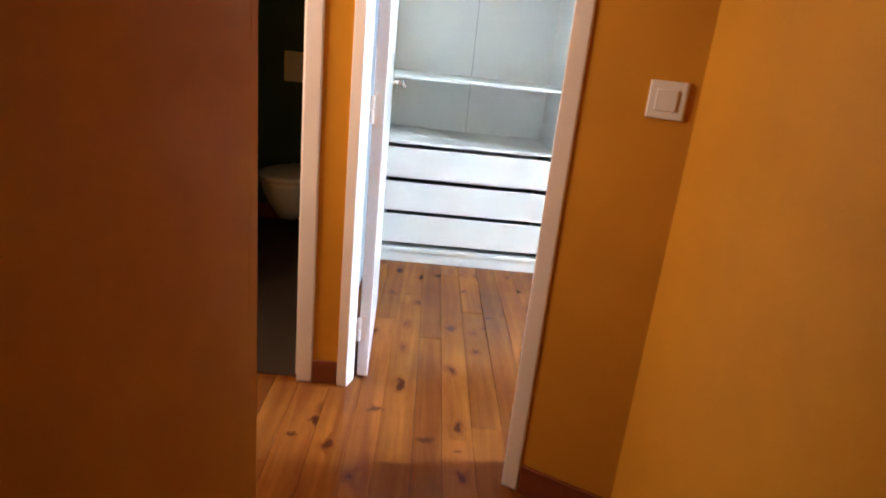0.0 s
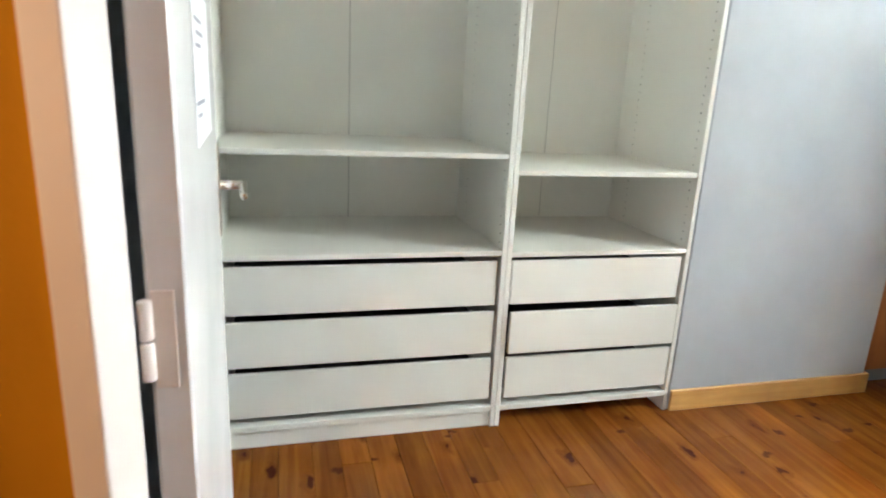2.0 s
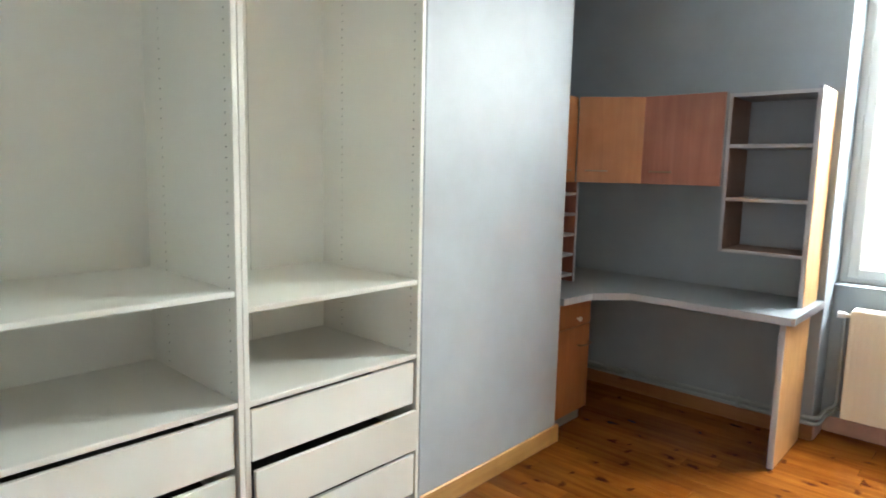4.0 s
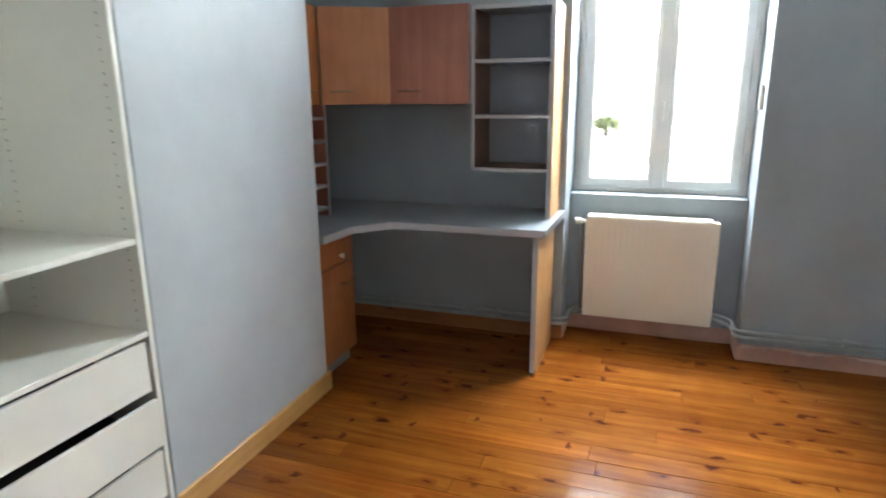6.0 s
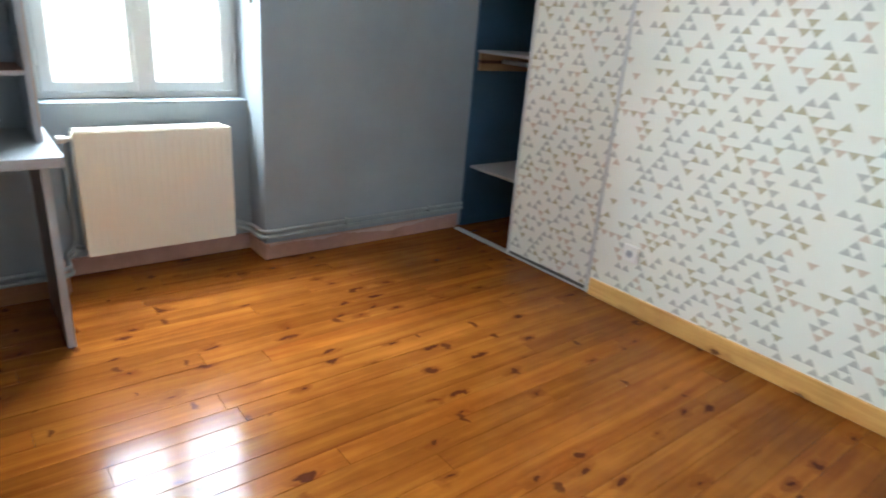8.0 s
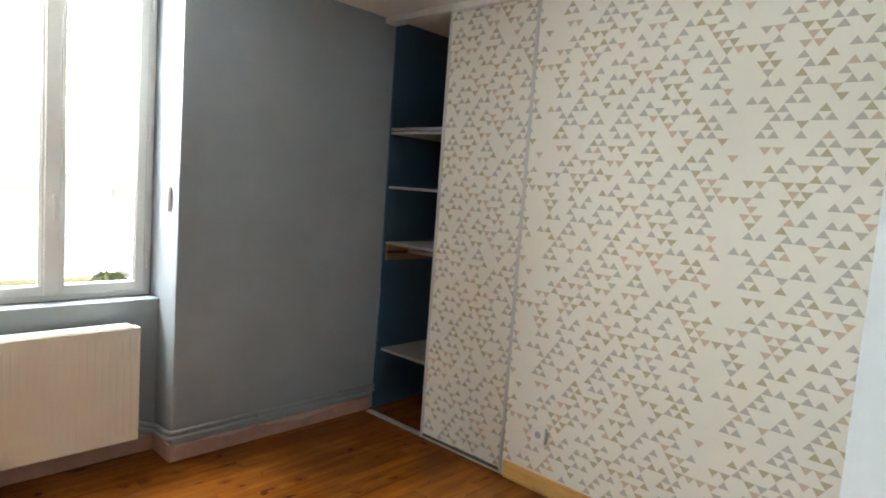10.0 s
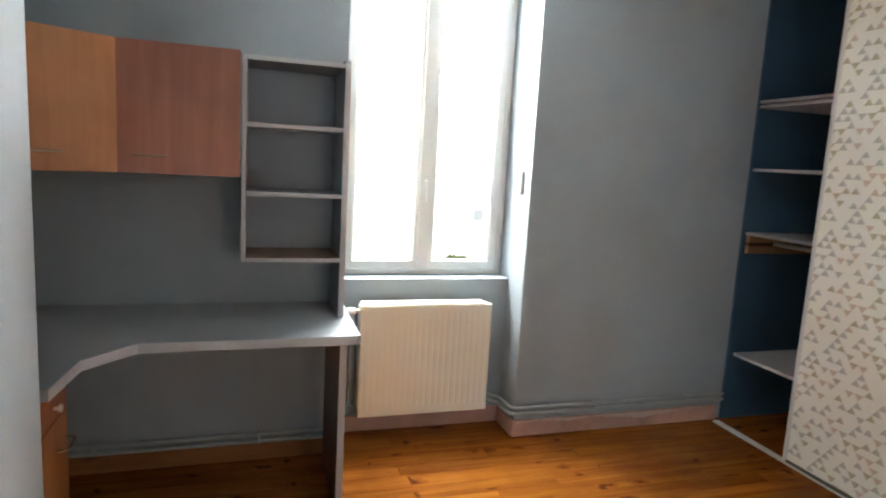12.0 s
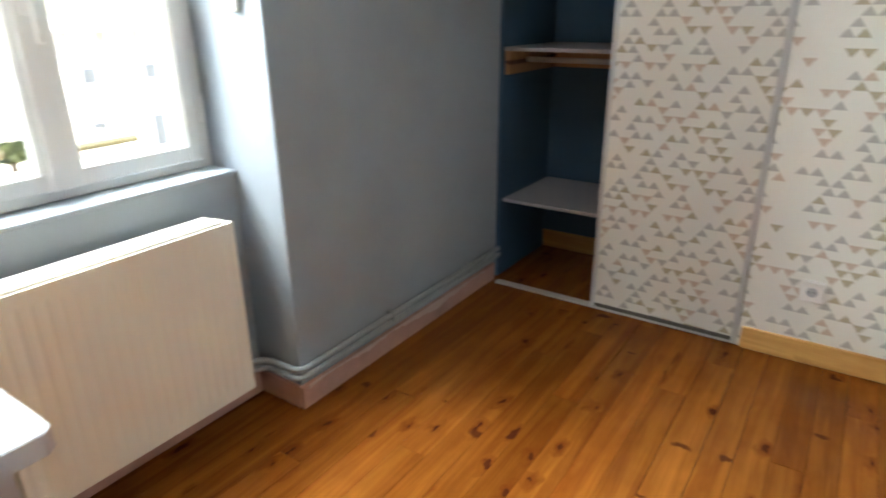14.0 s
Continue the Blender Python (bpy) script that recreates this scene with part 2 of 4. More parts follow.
M["leaves"] = painted("green_leaves", (0.10, 0.12, 0.045), 0.3, 0.6, cloud=3.0)
M["ground"] = painted("pale_gravel_yard", (0.50, 0.47, 0.41), 0.2, 0.9, cloud=0.4)

glass = bpy.data.materials.new("window_glass")
glass.use_nodes = True
gb = glass.node_tree.nodes["Principled BSDF"]
gb.inputs["Base Color"].default_value = (1, 1, 1, 1)
gb.inputs["Transmission Weight"].default_value = 1.0
gb.inputs["Roughness"].default_value = 0.0
gb.inputs["IOR"].default_value = 1.45
M["glass"] = glass


def wallpaper():
    """White paper printed with rows of small grey, ochre and salmon triangles."""
    m = mat("triangle_print_wallpaper", (0.78, 0.76, 0.70), 0.65)
    tc = nd(m, "ShaderNodeTexCoord")
    sp = nd(m, "ShaderNodeSeparateXYZ")
    ln(m, tc.outputs["Object"], sp.inputs[0])
    v = calc(m, "DIVIDE", sp.outputs["Z"], 0.0335)
    row = calc(m, "FLOOR", v)
    fy = calc(m, "SUBTRACT", v, row)

    def rnd(a, b, w):
        cv = nd(m, "ShaderNodeCombineXYZ")
        ln(m, a, cv.inputs[0])
        ln(m, b, cv.inputs[1])
        cv.inputs[2].default_value = w
        wn_ = nd(m, "ShaderNodeTexWhiteNoise")
        ln(m, cv.outputs[0], wn_.inputs["Vector"])
        return wn_.outputs["Value"]

    # the printed repeat: places of upward and downward triangles on a triangular lattice
    ROWS, COLS = 18, 20
    rt = random.Random(12)
    prints = [[0] * ROWS, [0] * ROWS]
    for k in range(ROWS):
        h, end = rt.randrange(0, 4), rt.randrange(0, 4)
        while h < 2 * COLS - 4 + min(end, 1):
            pair = rt.random() < (0.80 if k % 2 == 0 else 0.22)
            turned = 0 if rt.random() < 0.80 else 1
            h += (h + k + turned) % 2
            places = [h % (2 * COLS), (h + 2) % (2 * COLS)][:2 if pair else 1]
            other = prints[1 - turned][(k - 1) % ROWS if turned == 0 else (k + 1) % ROWS]
            if any(other >> (p // 2) & 1 for p in places):
                turned = 1 - turned
                places = [(p + 1) % (2 * COLS) for p in places]
                other = prints[1 - turned][(k - 1) % ROWS if turned == 0 else (k + 1) % ROWS]
            if not any(other >> (p // 2) & 1 for p in places):
                for p in places:
                    prints[turned][k] |= 1 << (p // 2)
            h += (4 if pair else 2) + (rt.choice((1, 1, 2, 2)) if k % 2 == 0 else rt.choice((2, 3, 4)))
    p = calc(m, "ADD", calc(m, "DIVIDE", sp.outputs["X"], 0.0236), 400.0)
    line = calc(m, "MODULO", row, float(ROWS))
    odd = calc(m, "MODULO", row, 2.0)
    marks, tones = [], []
    for k in (0, 1):
        shift = odd if k == 0 else calc(m, "SUBTRACT", 1.0, odd)
        uu = calc(m, "MULTIPLY", calc(m, "SUBTRACT", p, shift), 0.5)
        col = calc(m, "FLOOR", uu)
        fx = calc(m, "SUBTRACT", uu, col)
        bits = None
        for q, value in enumerate(prints[k]):
            here = calc(m, "MULTIPLY", calc(m, "COMPARE", line, float(q), 0.1), float(value))
            bits = here if bits is None else calc(m, "ADD", bits, here)
        place = calc(m, "MODULO", col, float(COLS))
        bit = calc(m, "MODULO", calc(m, "FLOOR", calc(m, "DIVIDE", bits, calc(m, "POWER", 2.0, place))), 2.0)
        ax = calc(m, "MULTIPLY", calc(m, "ABSOLUTE", calc(m, "SUBTRACT", fx, 0.5)), 2.0)
        hh = calc(m, "SUBTRACT", 0.94, fy) if k == 0 else calc(m, "SUBTRACT", fy, 0.06)
        marks.append(calc(m, "MULTIPLY", calc(m, "LESS_THAN", ax, calc(m, "MULTIPLY", hh, 1.04)), calc(m, "GREATER_THAN", bit, 0.5)))
        tones.append(calc(m, "MULTIPLY_ADD", rnd(col, row, 17.0 + 12.0 * k), 0.62, 0.38 * k))
    mask = calc(m, "MAXIMUM", marks[0], marks[1])
    pick = calc(m, "ADD", calc(m, "MULTIPLY", marks[0], tones[0]), calc(m, "MULTIPLY", marks[1], tones[1]))
    r = nd(m, "ShaderNodeValToRGB")
    r.color_ramp.interpolation = "CONSTANT"
    el = r.color_ramp.elements
    el.new(0.40), el.new(0.5), el.new(0.72)
    for e, (p, c) in zip(el, ((0.0, (0.34, 0.33, 0.295)), (0.46, (0.32, 0.25, 0.09)), (0.58, (0.50, 0.34, 0.23)), (0.84, (0.35, 0.27, 0.11)))):
        e.position, e.color = p, (*c, 1)
    ln(m, pick, r.inputs["Fac"])
    tone = noise_of(m, tc.outputs["Object"], 1.3, 3.0)
    base = ramp(m, tone, [(0.3, (0.745, 0.73, 0.655)), (0.7, (0.80, 0.78, 0.705))])
    ln(m, mixc(m, calc(m, "MULTIPLY", mask, 0.70), base, r.outputs["Color"]), bsdf(m).inputs["Base Color"])
    bump(m, noise_of(m, tc.outputs["Object"], 260.0, 2.0), 0.12, 0.001)
    return m


M["paper_wall"] = wallpaper()


# ---------------------------------------------------------------- mesh helpers
def box(x0, x1, y0, y1, z0, z1, bevel=0.0, seg=1, bm=None):
    own = bmesh.new()
    bmesh.ops.create_cube(own, size=1)
    for v in own.verts:
        v.co = Vector(((x0 + x1) / 2 + v.co.x * (x1 - x0), (y0 + y1) / 2 + v.co.y * (y1 - y0), (z0 + z1) / 2 + v.co.z * (z1 - z0)))
    if bevel:
        bmesh.ops.bevel(own, geom=own.edges[:], offset=bevel, segments=seg, affect="EDGES", profile=0.5)
    return own if bm is None else join(bm, own)


def join(bm, other):
    me = bpy.data.meshes.new("tmp")
    other.to_mesh(me)
    other.free()
    bm.from_mesh(me)
    bpy.data.meshes.remove(me)
    return bm


def prism(points, z0, z1, bevel=0.0):
    """An upright prism over a polygon, given anticlockwise from above."""
    bm = bmesh.new()
    f = bm.faces.new([bm.verts.new((x, y, z0)) for x, y in points])
    r = bmesh.ops.extrude_face_region(bm, geom=[f])
    for v in r["geom"]:
        if isinstance(v, bmesh.types.BMVert):
            v.co.z = z1
    bmesh.ops.recalc_face_normals(bm, faces=bm.faces[:])
    if bevel:
        bmesh.ops.bevel(bm, geom=bm.edges[:], offset=bevel, segments=2, affect="EDGES", profile=0.5)
    return bm


def cyl(p, q, r, n=16, r2=None, bevel=0.0):
    """A rod from p to q."""
    p, q = Vector(p), Vector(q)
    bm = bmesh.new()
    bmesh.ops.create_cone(bm, cap_ends=True, segments=n, radius1=r, radius2=r if r2 is None else r2, depth=(q - p).length)
    if bevel:
        rim = [e for e in bm.edges if abs(e.verts[0].co.z - e.verts[1].co.z) < 1e-6]
        bmesh.ops.bevel(bm, geom=rim, offset=bevel, segments=2, affect="EDGES", profile=0.5)
    turn = (q - p).to_track_quat("Z", "Y").to_matrix().to_4x4()
    bmesh.ops.transform(bm, matrix=Matrix.Translation((p + q) / 2) @ turn, verts=bm.verts)
    return bm


def tube(name, pts, r, material, parent=None):
    """A bent pipe through the points, with rounded corners, as a mesh."""
    cu = bpy.data.curves.new(name, "CURVE")
    cu.dimensions, cu.bevel_depth, cu.bevel_resolution, cu.resolution_u = "3D", r, 3, 8
    pts = [Vector(p) for p in pts]
    path = [pts[0]]
    for a, b, c in zip(pts, pts[1:], pts[2:]):
        d = min(0.045, (a - b).length / 2, (c - b).length / 2)
        p, q = b + (a - b).normalized() * d, b + (c - b).normalized() * d
        path += [p.lerp(b, s).lerp(b.lerp(q, s), s) for s in (0, 0.2, 0.4, 0.6, 0.8, 1)]
    path.append(pts[-1])
    sp = cu.splines.new("POLY")
    sp.points.add(len(path) - 1)
    for k, p in enumerate(path):
        sp.points[k].co = (*p, 1)
    tmp = bpy.data.objects.new(name, cu)
    scene.collection.objects.link(tmp)
    me = bpy.data.meshes.new_from_object(tmp.evaluated_get(bpy.context.evaluated_depsgraph_get()))
    bpy.data.objects.remove(tmp)
    bpy.data.curves.remove(cu)
    me.materials.clear()
    me.materials.append(material)
    for f in me.polygons:
        f.use_smooth = True
    ob = new(name, me)
    ob.parent = parent
    return ob


def part(name, bm, material, parent=None, label="", smooth=False):
    me = bpy.data.meshes.new(name)
    bm.to_mesh(me)
    bm.free()
    me.materials.append(material)
    if smooth:
        for f in me.polygons:
            f.use_smooth = True
    ob = new(name, me)
    ob.parent = parent
    return tagged(ob, label)


def setting(name, bm, material, label, category):
    return tagged(part(name, bm, material), label, category, kind="structure")


def empty(name, place, label, category, group="", kind=""):
    ob = new(name)
    ob.empty_display_size = 0.1
    ob.location = place
    return tagged(ob, label, category, group, kind)


def under(ob, *kids):
    """Hangs parts, modelled in world places, on a thing whose origin lies elsewhere."""
    for k in kids:
        k.parent = ob
        k.matrix_parent_inverse = Matrix.Translation(-ob.location)
    return ob


H = 2.575


def ring_early(x0, x1, y0, y1, z0, z1, w):
    bm = box(x0, x1, y0, y0 + w, z0, z1, 0.004)
    box(x0, x1, y1 - w, y1, z0, z1, 0.004, 1, bm)
    box(x0, x1, y0 + w, y1 - w, z0, z0 + w, 0.004, 1, bm)
    return box(x0, x1, y0 + w, y1 - w, z1 - w, z1, 0.004, 1, bm)


# ---------------------------------------------------------------- structure: floor, ceiling, walls
floor = setting("floor", box(-1.6, 3.6, -1.4, 4.65, -0.16, -0.02), M["dark"], "varnished knotty pine plank floor, glossy orange brown", "floor")
setting("ceiling", box(-1.6, 3.6, -1.4, 4.65, H, H + 0.14), M["ceiling"], "plain matt white plaster ceiling", "ceiling")

setting("wall_north", box(-0.72, 3.6, 4.5, 4.65, 0, H), M["wall_blue"], "blue grey painted wall behind wardrobe and desk", "wall")
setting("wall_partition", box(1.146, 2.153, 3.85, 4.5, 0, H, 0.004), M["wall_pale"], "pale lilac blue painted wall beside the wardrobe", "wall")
setting("wall_west", box(-0.72, -0.62, 2.56, 4.5, 0, H), M["wall_blue"], "blue grey painted wall behind the open door", "wall")
setting("wall_east_desk", box(3.165, 3.6, 2.88, 4.5, 0, H, 0.004), M["wall_blue"], "blue grey painted wall behind the corner desk", "wall")
setting("wall_east", box(3.165, 3.6, -0.1, 1.93, 0, H, 0.004), M["wall_blue"], "blue grey painted wall between window and closet", "wall")
setting("wall_below_window", box(3.378, 3.6, 1.93, 2.88, 0, 0.818), M["wall_blue"], "blue grey painted wall below the window", "wall")
setting("wall_south", box(0.27, 1.975, 0.545, 0.645, 0, H), M["paper_wall"], "wall papered in small grey and ochre triangles", "wall")
setting("wall_closet_back", box(1.8, 3.165, -0.1, 0.0, 0, H), M["navy"], "navy blue back wall of the closet", "wall")
setting("wall_closet_side", box(1.86, 1.972, 0.0, 0.545, 0, H), M["navy"], "navy blue side wall of the closet", "wall")
setting("wall_closet_lining", box(3.152, 3.165, 0.0, 0.56, 0, H), M["navy"], "navy blue painted side of the closet", "wall")
setting("wall_hall_east", box(0.24, 0.27, -1.3, 1.862, 0, H), M["orange"], "orange ochre painted hall wall", "wall")
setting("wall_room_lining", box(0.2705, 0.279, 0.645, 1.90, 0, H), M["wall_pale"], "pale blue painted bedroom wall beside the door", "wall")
setting("wall_hall_end", prism([(0.0145, 1.9881), (0.24, 1.862), (0.27, 1.862), (0.27, 1.90), (0.072, 2.083)], 0, H), M["orange"], "orange ochre painted wall with the light switch", "wall")
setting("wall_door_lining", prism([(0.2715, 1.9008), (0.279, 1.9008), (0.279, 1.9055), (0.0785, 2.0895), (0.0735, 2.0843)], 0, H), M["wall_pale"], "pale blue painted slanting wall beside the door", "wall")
setting("wall_hall_west", box(-0.75, -0.584, -1.3, 1.45, 0, H, 0.006), M["orange"], "orange ochre painted hall wall with a scuffed corner", "wall")
rq = random.Random(9)
bm = bmesh.new()
for k in range(7):
    z = 0.75 + k * 0.21 + rq.uniform(-0.05, 0.05)
    ys = 1.39 + rq.uniform(0, 0.03)
    box(-0.5845, -0.5832, ys, ys + rq.uniform(0.004, 0.010), z, z + rq.uniform(0.06, 0.16), 0.0005, 1, bm)
setting("trim_scuffs", bm, M["orange"], "ridges of filled scuffs near the hall corner", "filler")
setting("wall_hall_south", box(-0.75, 0.38, -1.4, -1.3, 0, H), M["orange"], "orange ochre painted end of the hall", "wall")
setting("wall_lobby_south", box(-1.5, -0.75, 1.33, 1.45, 0, H), M["orange"], "orange ochre painted lobby wall", "wall")
setting("wall_lobby_west", box(-1.6, -1.5, 1.33, 1.58, 0, H), M["orange"], "orange ochre painted lobby wall", "wall")
setting("wall_lobby_west_end", box(-1.6, -1.5, 2.32, 2.57, 0, H), M["orange"], "orange ochre painted lobby wall", "wall")
# assumed lobby window, out of view; the panel outside only blocks the sun
setting("wall_lobby_sill", box(-1.6, -1.5, 1.58, 2.32, 0, 0.84), M["orange"], "orange ochre wall below the assumed lobby window", "wall")
setting("wall_lobby_head", box(-1.6, -1.5, 1.58, 2.32, 2.06, H), M["orange"], "orange ochre wall above the assumed lobby window", "wall")
setting("shutter_lobby", box(-1.62, -1.585, 1.56, 2.34, 0.82, 2.08, 0.004), M["pvc"], "unseen white panel added to close the lobby window against the sun", "shutter")
setting("window_2", ring_early(-1.57, -1.54, 1.58, 2.32, 0.84, 2.06, 0.05), M["pvc"], "assumed white lobby window frame, out of view", "window")
setting("wall_wc_left", box(-1.5, -1.42, 2.5, 2.57, 0, H), M["orange"], "orange ochre painted wall beside the toilet door", "wall")
setting("wall_wc_head", box(-1.42, -0.73, 2.5, 2.57, 2.06, H), M["orange"], "orange ochre painted wall above the toilet door", "wall")
setting("wall_between_doors", box(-0.69, -0.586, 2.49, 2.55, 0, H), M["orange"], "narrow orange ochre wall between two doors", "wall")
setting("wall_door_head", prism([(-0.586, 2.49), (-0.56, 2.465), (0.02, 1.985), (0.075, 2.06), (-0.50, 2.55)], 2.1, H), M["orange"], "orange ochre painted wall above the door", "wall")
setting("wall_wc_west", box(-1.6, -1.5, 2.57, 4.6, 0, H), M["wc"], "dark green painted toilet wall", "wall")
setting("wall_wc_north", box(-1.5, -0.72, 4.5, 4.65, 0, H), M["wc"], "dark green painted toilet wall", "wall")
setting("wall_wc_lining", box(-0.735, -0.722, 2.56, 4.5, 0, H), M["wc"], "dark green painted toilet wall", "wall")
setting("floor_wc", box(-1.5, -0.735, 2.51, 4.5, -0.01, 0.006), M["wc_floor"], "dark brown vinyl toilet floor", "floor")

# skirting boards
setting("baseboard_north", box(1.146, 2.168, 3.834, 3.8485, 0, 0.093, 0.003), M["pine"], "varnished knotty pine skirting board", "skirting")
setting("baseboard_partition_end", box(2.1545, 2.168, 3.8495, 3.90, 0, 0.093, 0.003), M["pine_shaded_y"], "short return of pine skirting board, coloured as in shade", "skirting")
setting("baseboard_south", box(0.285, 1.962, 0.6465, 0.661, 0, 0.095, 0.003), M["pine"], "varnished pine skirting board below wallpaper", "skirting")
setting("baseboard_east", box(3.145, 3.1635, 0.60, 1.945, 0, 0.090, 0.004), M["pink"], "worn pink painted skirting board", "skirting")
setting("baseboard_reveal", box(3.165, 3.376, 1.932, 1.947, 0, 0.090, 0.004), M["pink"], "worn pink painted skirting in the window recess", "skirting")
setting("baseboard_recess", box(3.36, 3.376, 1.947, 2.865, 0, 0.090, 0.004), M["pink"], "pink painted skirting below the radiator", "skirting")
setting("baseboard_reveal_desk", box(3.165, 3.376, 2.865, 2.8785, 0, 0.082, 0.004), M["pink"], "pink painted skirting beside the desk", "skirting")
setting("baseboard_desk", box(3.145, 3.1635, 2.87, 4.49, 0, 0.082, 0.004), M["pine_shaded_y"], "pine skirting board below the desk, with its shade in the brown", "skirting")
setting("baseboard_closet", box(2.0, 3.15, 0.002, 0.016, 0, 0.10, 0.003), M["pine"], "pine skirting board in the closet", "skirting")
setting("baseboard_hall_strip", box(-0.675, -0.588, 2.478, 2.4885, 0, 0.088, 0.003), M["skirt_red"], "red brown skirting between two doors", "skirting")
setting("baseboard_hall_end", prism([(0.014, 1.972), (0.232, 1.850), (0.238, 1.8605), (0.020, 1.9825)], 0, 0.092, 0.002), M["skirt_red"], "red brown skirting below the light switch", "skirting")
setting("baseboard_hall_east", box(0.226, 0.2385, -1.3, 1.85, 0, 0.092, 0.002), M["skirt_red"], "red brown skirting in the hall", "skirting")
setting("baseboard_wc", box(-1.49, -0.736, 4.484, 4.499, 0.006, 0.10, 0.003), M["skirt_red"], "red brown skirting in the toilet", "skirting")

# filler smeared along the top of the pink skirting
rs = random.Random(4)
bm = bmesh.new()
rails = []
drop = 0.02
for k in range(120):
    y = 0.72 + k * 1.20 / 119
    drop = min(0.036, max(0.004, drop + rs.uniform(-0.0045, 0.0045)))
    low = 0.0895 - drop - 0.006 * np.sin(y * 7)
    rails.append([bm.verts.new(p) for p in ((3.1444, y, 0.0893), (3.1398, y, 0.0885), (3.1405, y, low), (3.1444, y, low - 0.002))])
for p, q in zip(rails, rails[1:]):
    for k in range(4):
        bm.faces.new((p[k], p[(k + 1) % 4], q[(k + 1) % 4], q[k]))
bm.faces.new(rails[0][::-1])
bm.faces.new(rails[-1])
bmesh.ops.recalc_face_normals(bm, faces=bm.faces[:])
setting("trim_filler", bm, M["plaster"], "pale filler patches along the skirting top", "filler")


# ---------------------------------------------------------------- door openings
def casing(name, bm, label):
    return setting(name, bm, M["casing"], label, "door casing")


casing("trim_wc_casing", box(-0.731, -0.676, 2.476, 2.515, 0, 2.1, 0.005, 2), "white gloss wooden casing of the toilet door")
casing("trim_wc_jamb", box(-0.742, -0.722, 2.5155, 2.56, 0, 2.06, 0.002), "white gloss jamb of the toilet door")
casing("trim_wc_head", box(-1.45, -0.7315, 2.478, 2.4985, 2.04, 2.1, 0.004, 2), "white gloss head casing of the toilet door")
casing("trim_wc_casing_far", box(-1.45, -1.39, 2.478, 2.4985, 0, 2.039, 0.004, 2), "white gloss wooden casing of the toilet door")
casing("trim_door_casing", prism([(-0.585, 2.470), (-0.549, 2.460), (-0.529, 2.524), (-0.584, 2.545)], 0, 2.12, 0.003), "white gloss door post carrying the hinges")
casing("trim_door_casing_far", prism([(-0.030, 2.004), (0.012, 1.981), (0.075, 2.085), (0.022, 2.115)], 0, 2.12, 0.004), "white gloss door post beside the switch")
casing("trim_door_head", prism([(-0.549, 2.461), (-0.029, 2.005), (0.022, 2.064), (-0.49, 2.515)], 2.06, 2.12, 0.003), "white gloss head of the bedroom door frame")

# bedroom door: white leaf, folded back into the room
door = empty("door_1", (-0.516, 2.53, 0), "open white painted flush door with paper notices", "door", kind="structure")
DT = Vector((-0.522, 2.534, 0))


def on_door(bm, a=radians(92.4)):
    """Turns a piece modelled along +x from the hinge into the open leaf's place."""
    bmesh.ops.transform(bm, matrix=Matrix.Translation(DT) @ Matrix.Rotation(a, 4, "Z"), verts=bm.verts)
    return bm


under(door, part("leaf", on_door(box(0.0, 0.71, -0.042, -0.002, 0.008, 2.05, 0.003)), M["leaf"]))
plate = part("handle_plate", on_door(box(0.642, 0.672, -0.0475, -0.0425, 0.93, 1.12, 0.002, 2)), M["chrome"], label="long nickel handle plate")
bm = cyl((0.657, -0.047, 1.035), (0.657, -0.092, 1.035), 0.010, 14)
join(bm, cyl((0.665, -0.090, 1.035), (0.555, -0.094, 1.029), 0.0095, 14, 0.007, 0.002))
lever = part("handle", on_door(bm), M["chrome"], label="curved nickel lever handle", smooth=True)
under(door, plate, lever)
for z in (0.20, 0.98, 1.76):
    bm = cyl((-0.545 + 0.024, 2.531, z - 0.045), (-0.521, 2.531, z - 0.0015), 0.0075, 14, bevel=0.002)
    join(bm, cyl((-0.521, 2.531, z + 0.0015), (-0.521, 2.531, z + 0.045), 0.0075, 14, bevel=0.002))
    box(-0.515, -0.492, 2.5305, 2.5325, z - 0.055, z + 0.055, 0.0008, 1, bm)
    under(door, part("hinge", bm, M["casing"], label="white painted steel hinge"))
# two notices taped to the leaf
for name, x0, z0, z1, label in (("notice", 0.22, 1.155, 1.365, "white typed paper notice taped to the door"), ("poster", 0.255, 1.375, 1.672, "paper sheet with a navy picture taped to the door")):
    nt = empty(name, DT + Vector((0.03, x0, z0)), label, "paper notice")
    under(nt, part("sheet", on_door(box(x0, x0 + (0.297 if name == "notice" else 0.21), -0.0435, -0.0427, z0, z1)), M["paper"]))
    if name == "notice":
        for k, (a, b) in enumerate(((0.03, 0.16), (0.05, 0.18), (0.03, 0.13), (0.02, 0.17), (0.03, 0.10))):
            zz = z1 - 0.045 - 0.017 * k - (0.06 if k > 2 else 0)
            under(nt, part("text_line", on_door(box(x0 + a, x0 + b, -0.0439, -0.0436, zz, zz + 0.006)), M["ink"]))
    else:
        under(nt, part("picture", on_door(box(x0 + 0.012, x0 + 0.198, -0.0439, -0.0436, z0 + 0.012, z1 - 0.05)), M["navy_ink"]))

# toilet door folded into the toilet
wdoor = empty("door_2", (-1.42, 2.56, 0), "open white flush toilet door in shadow", "door", kind="structure")
under(wdoor, part("leaf", box(-1.415, -1.377, 2.575, 3.25, 0.014, 2.03, 0.003), M["leaf"]))
bm = box(-1.3765, -1.3715, 3.17, 3.20, 0.95, 1.13, 0.002)
join(bm, cyl((-1.372, 3.185, 1.05), (-1.325, 3.185, 1.05), 0.009, 12))
join(bm, cyl((-1.328, 3.19, 1.05), (-1.326, 3.08, 1.047), 0.009, 12))
under(wdoor, part("handle", bm, M["chrome"], label="nickel lever handle"))


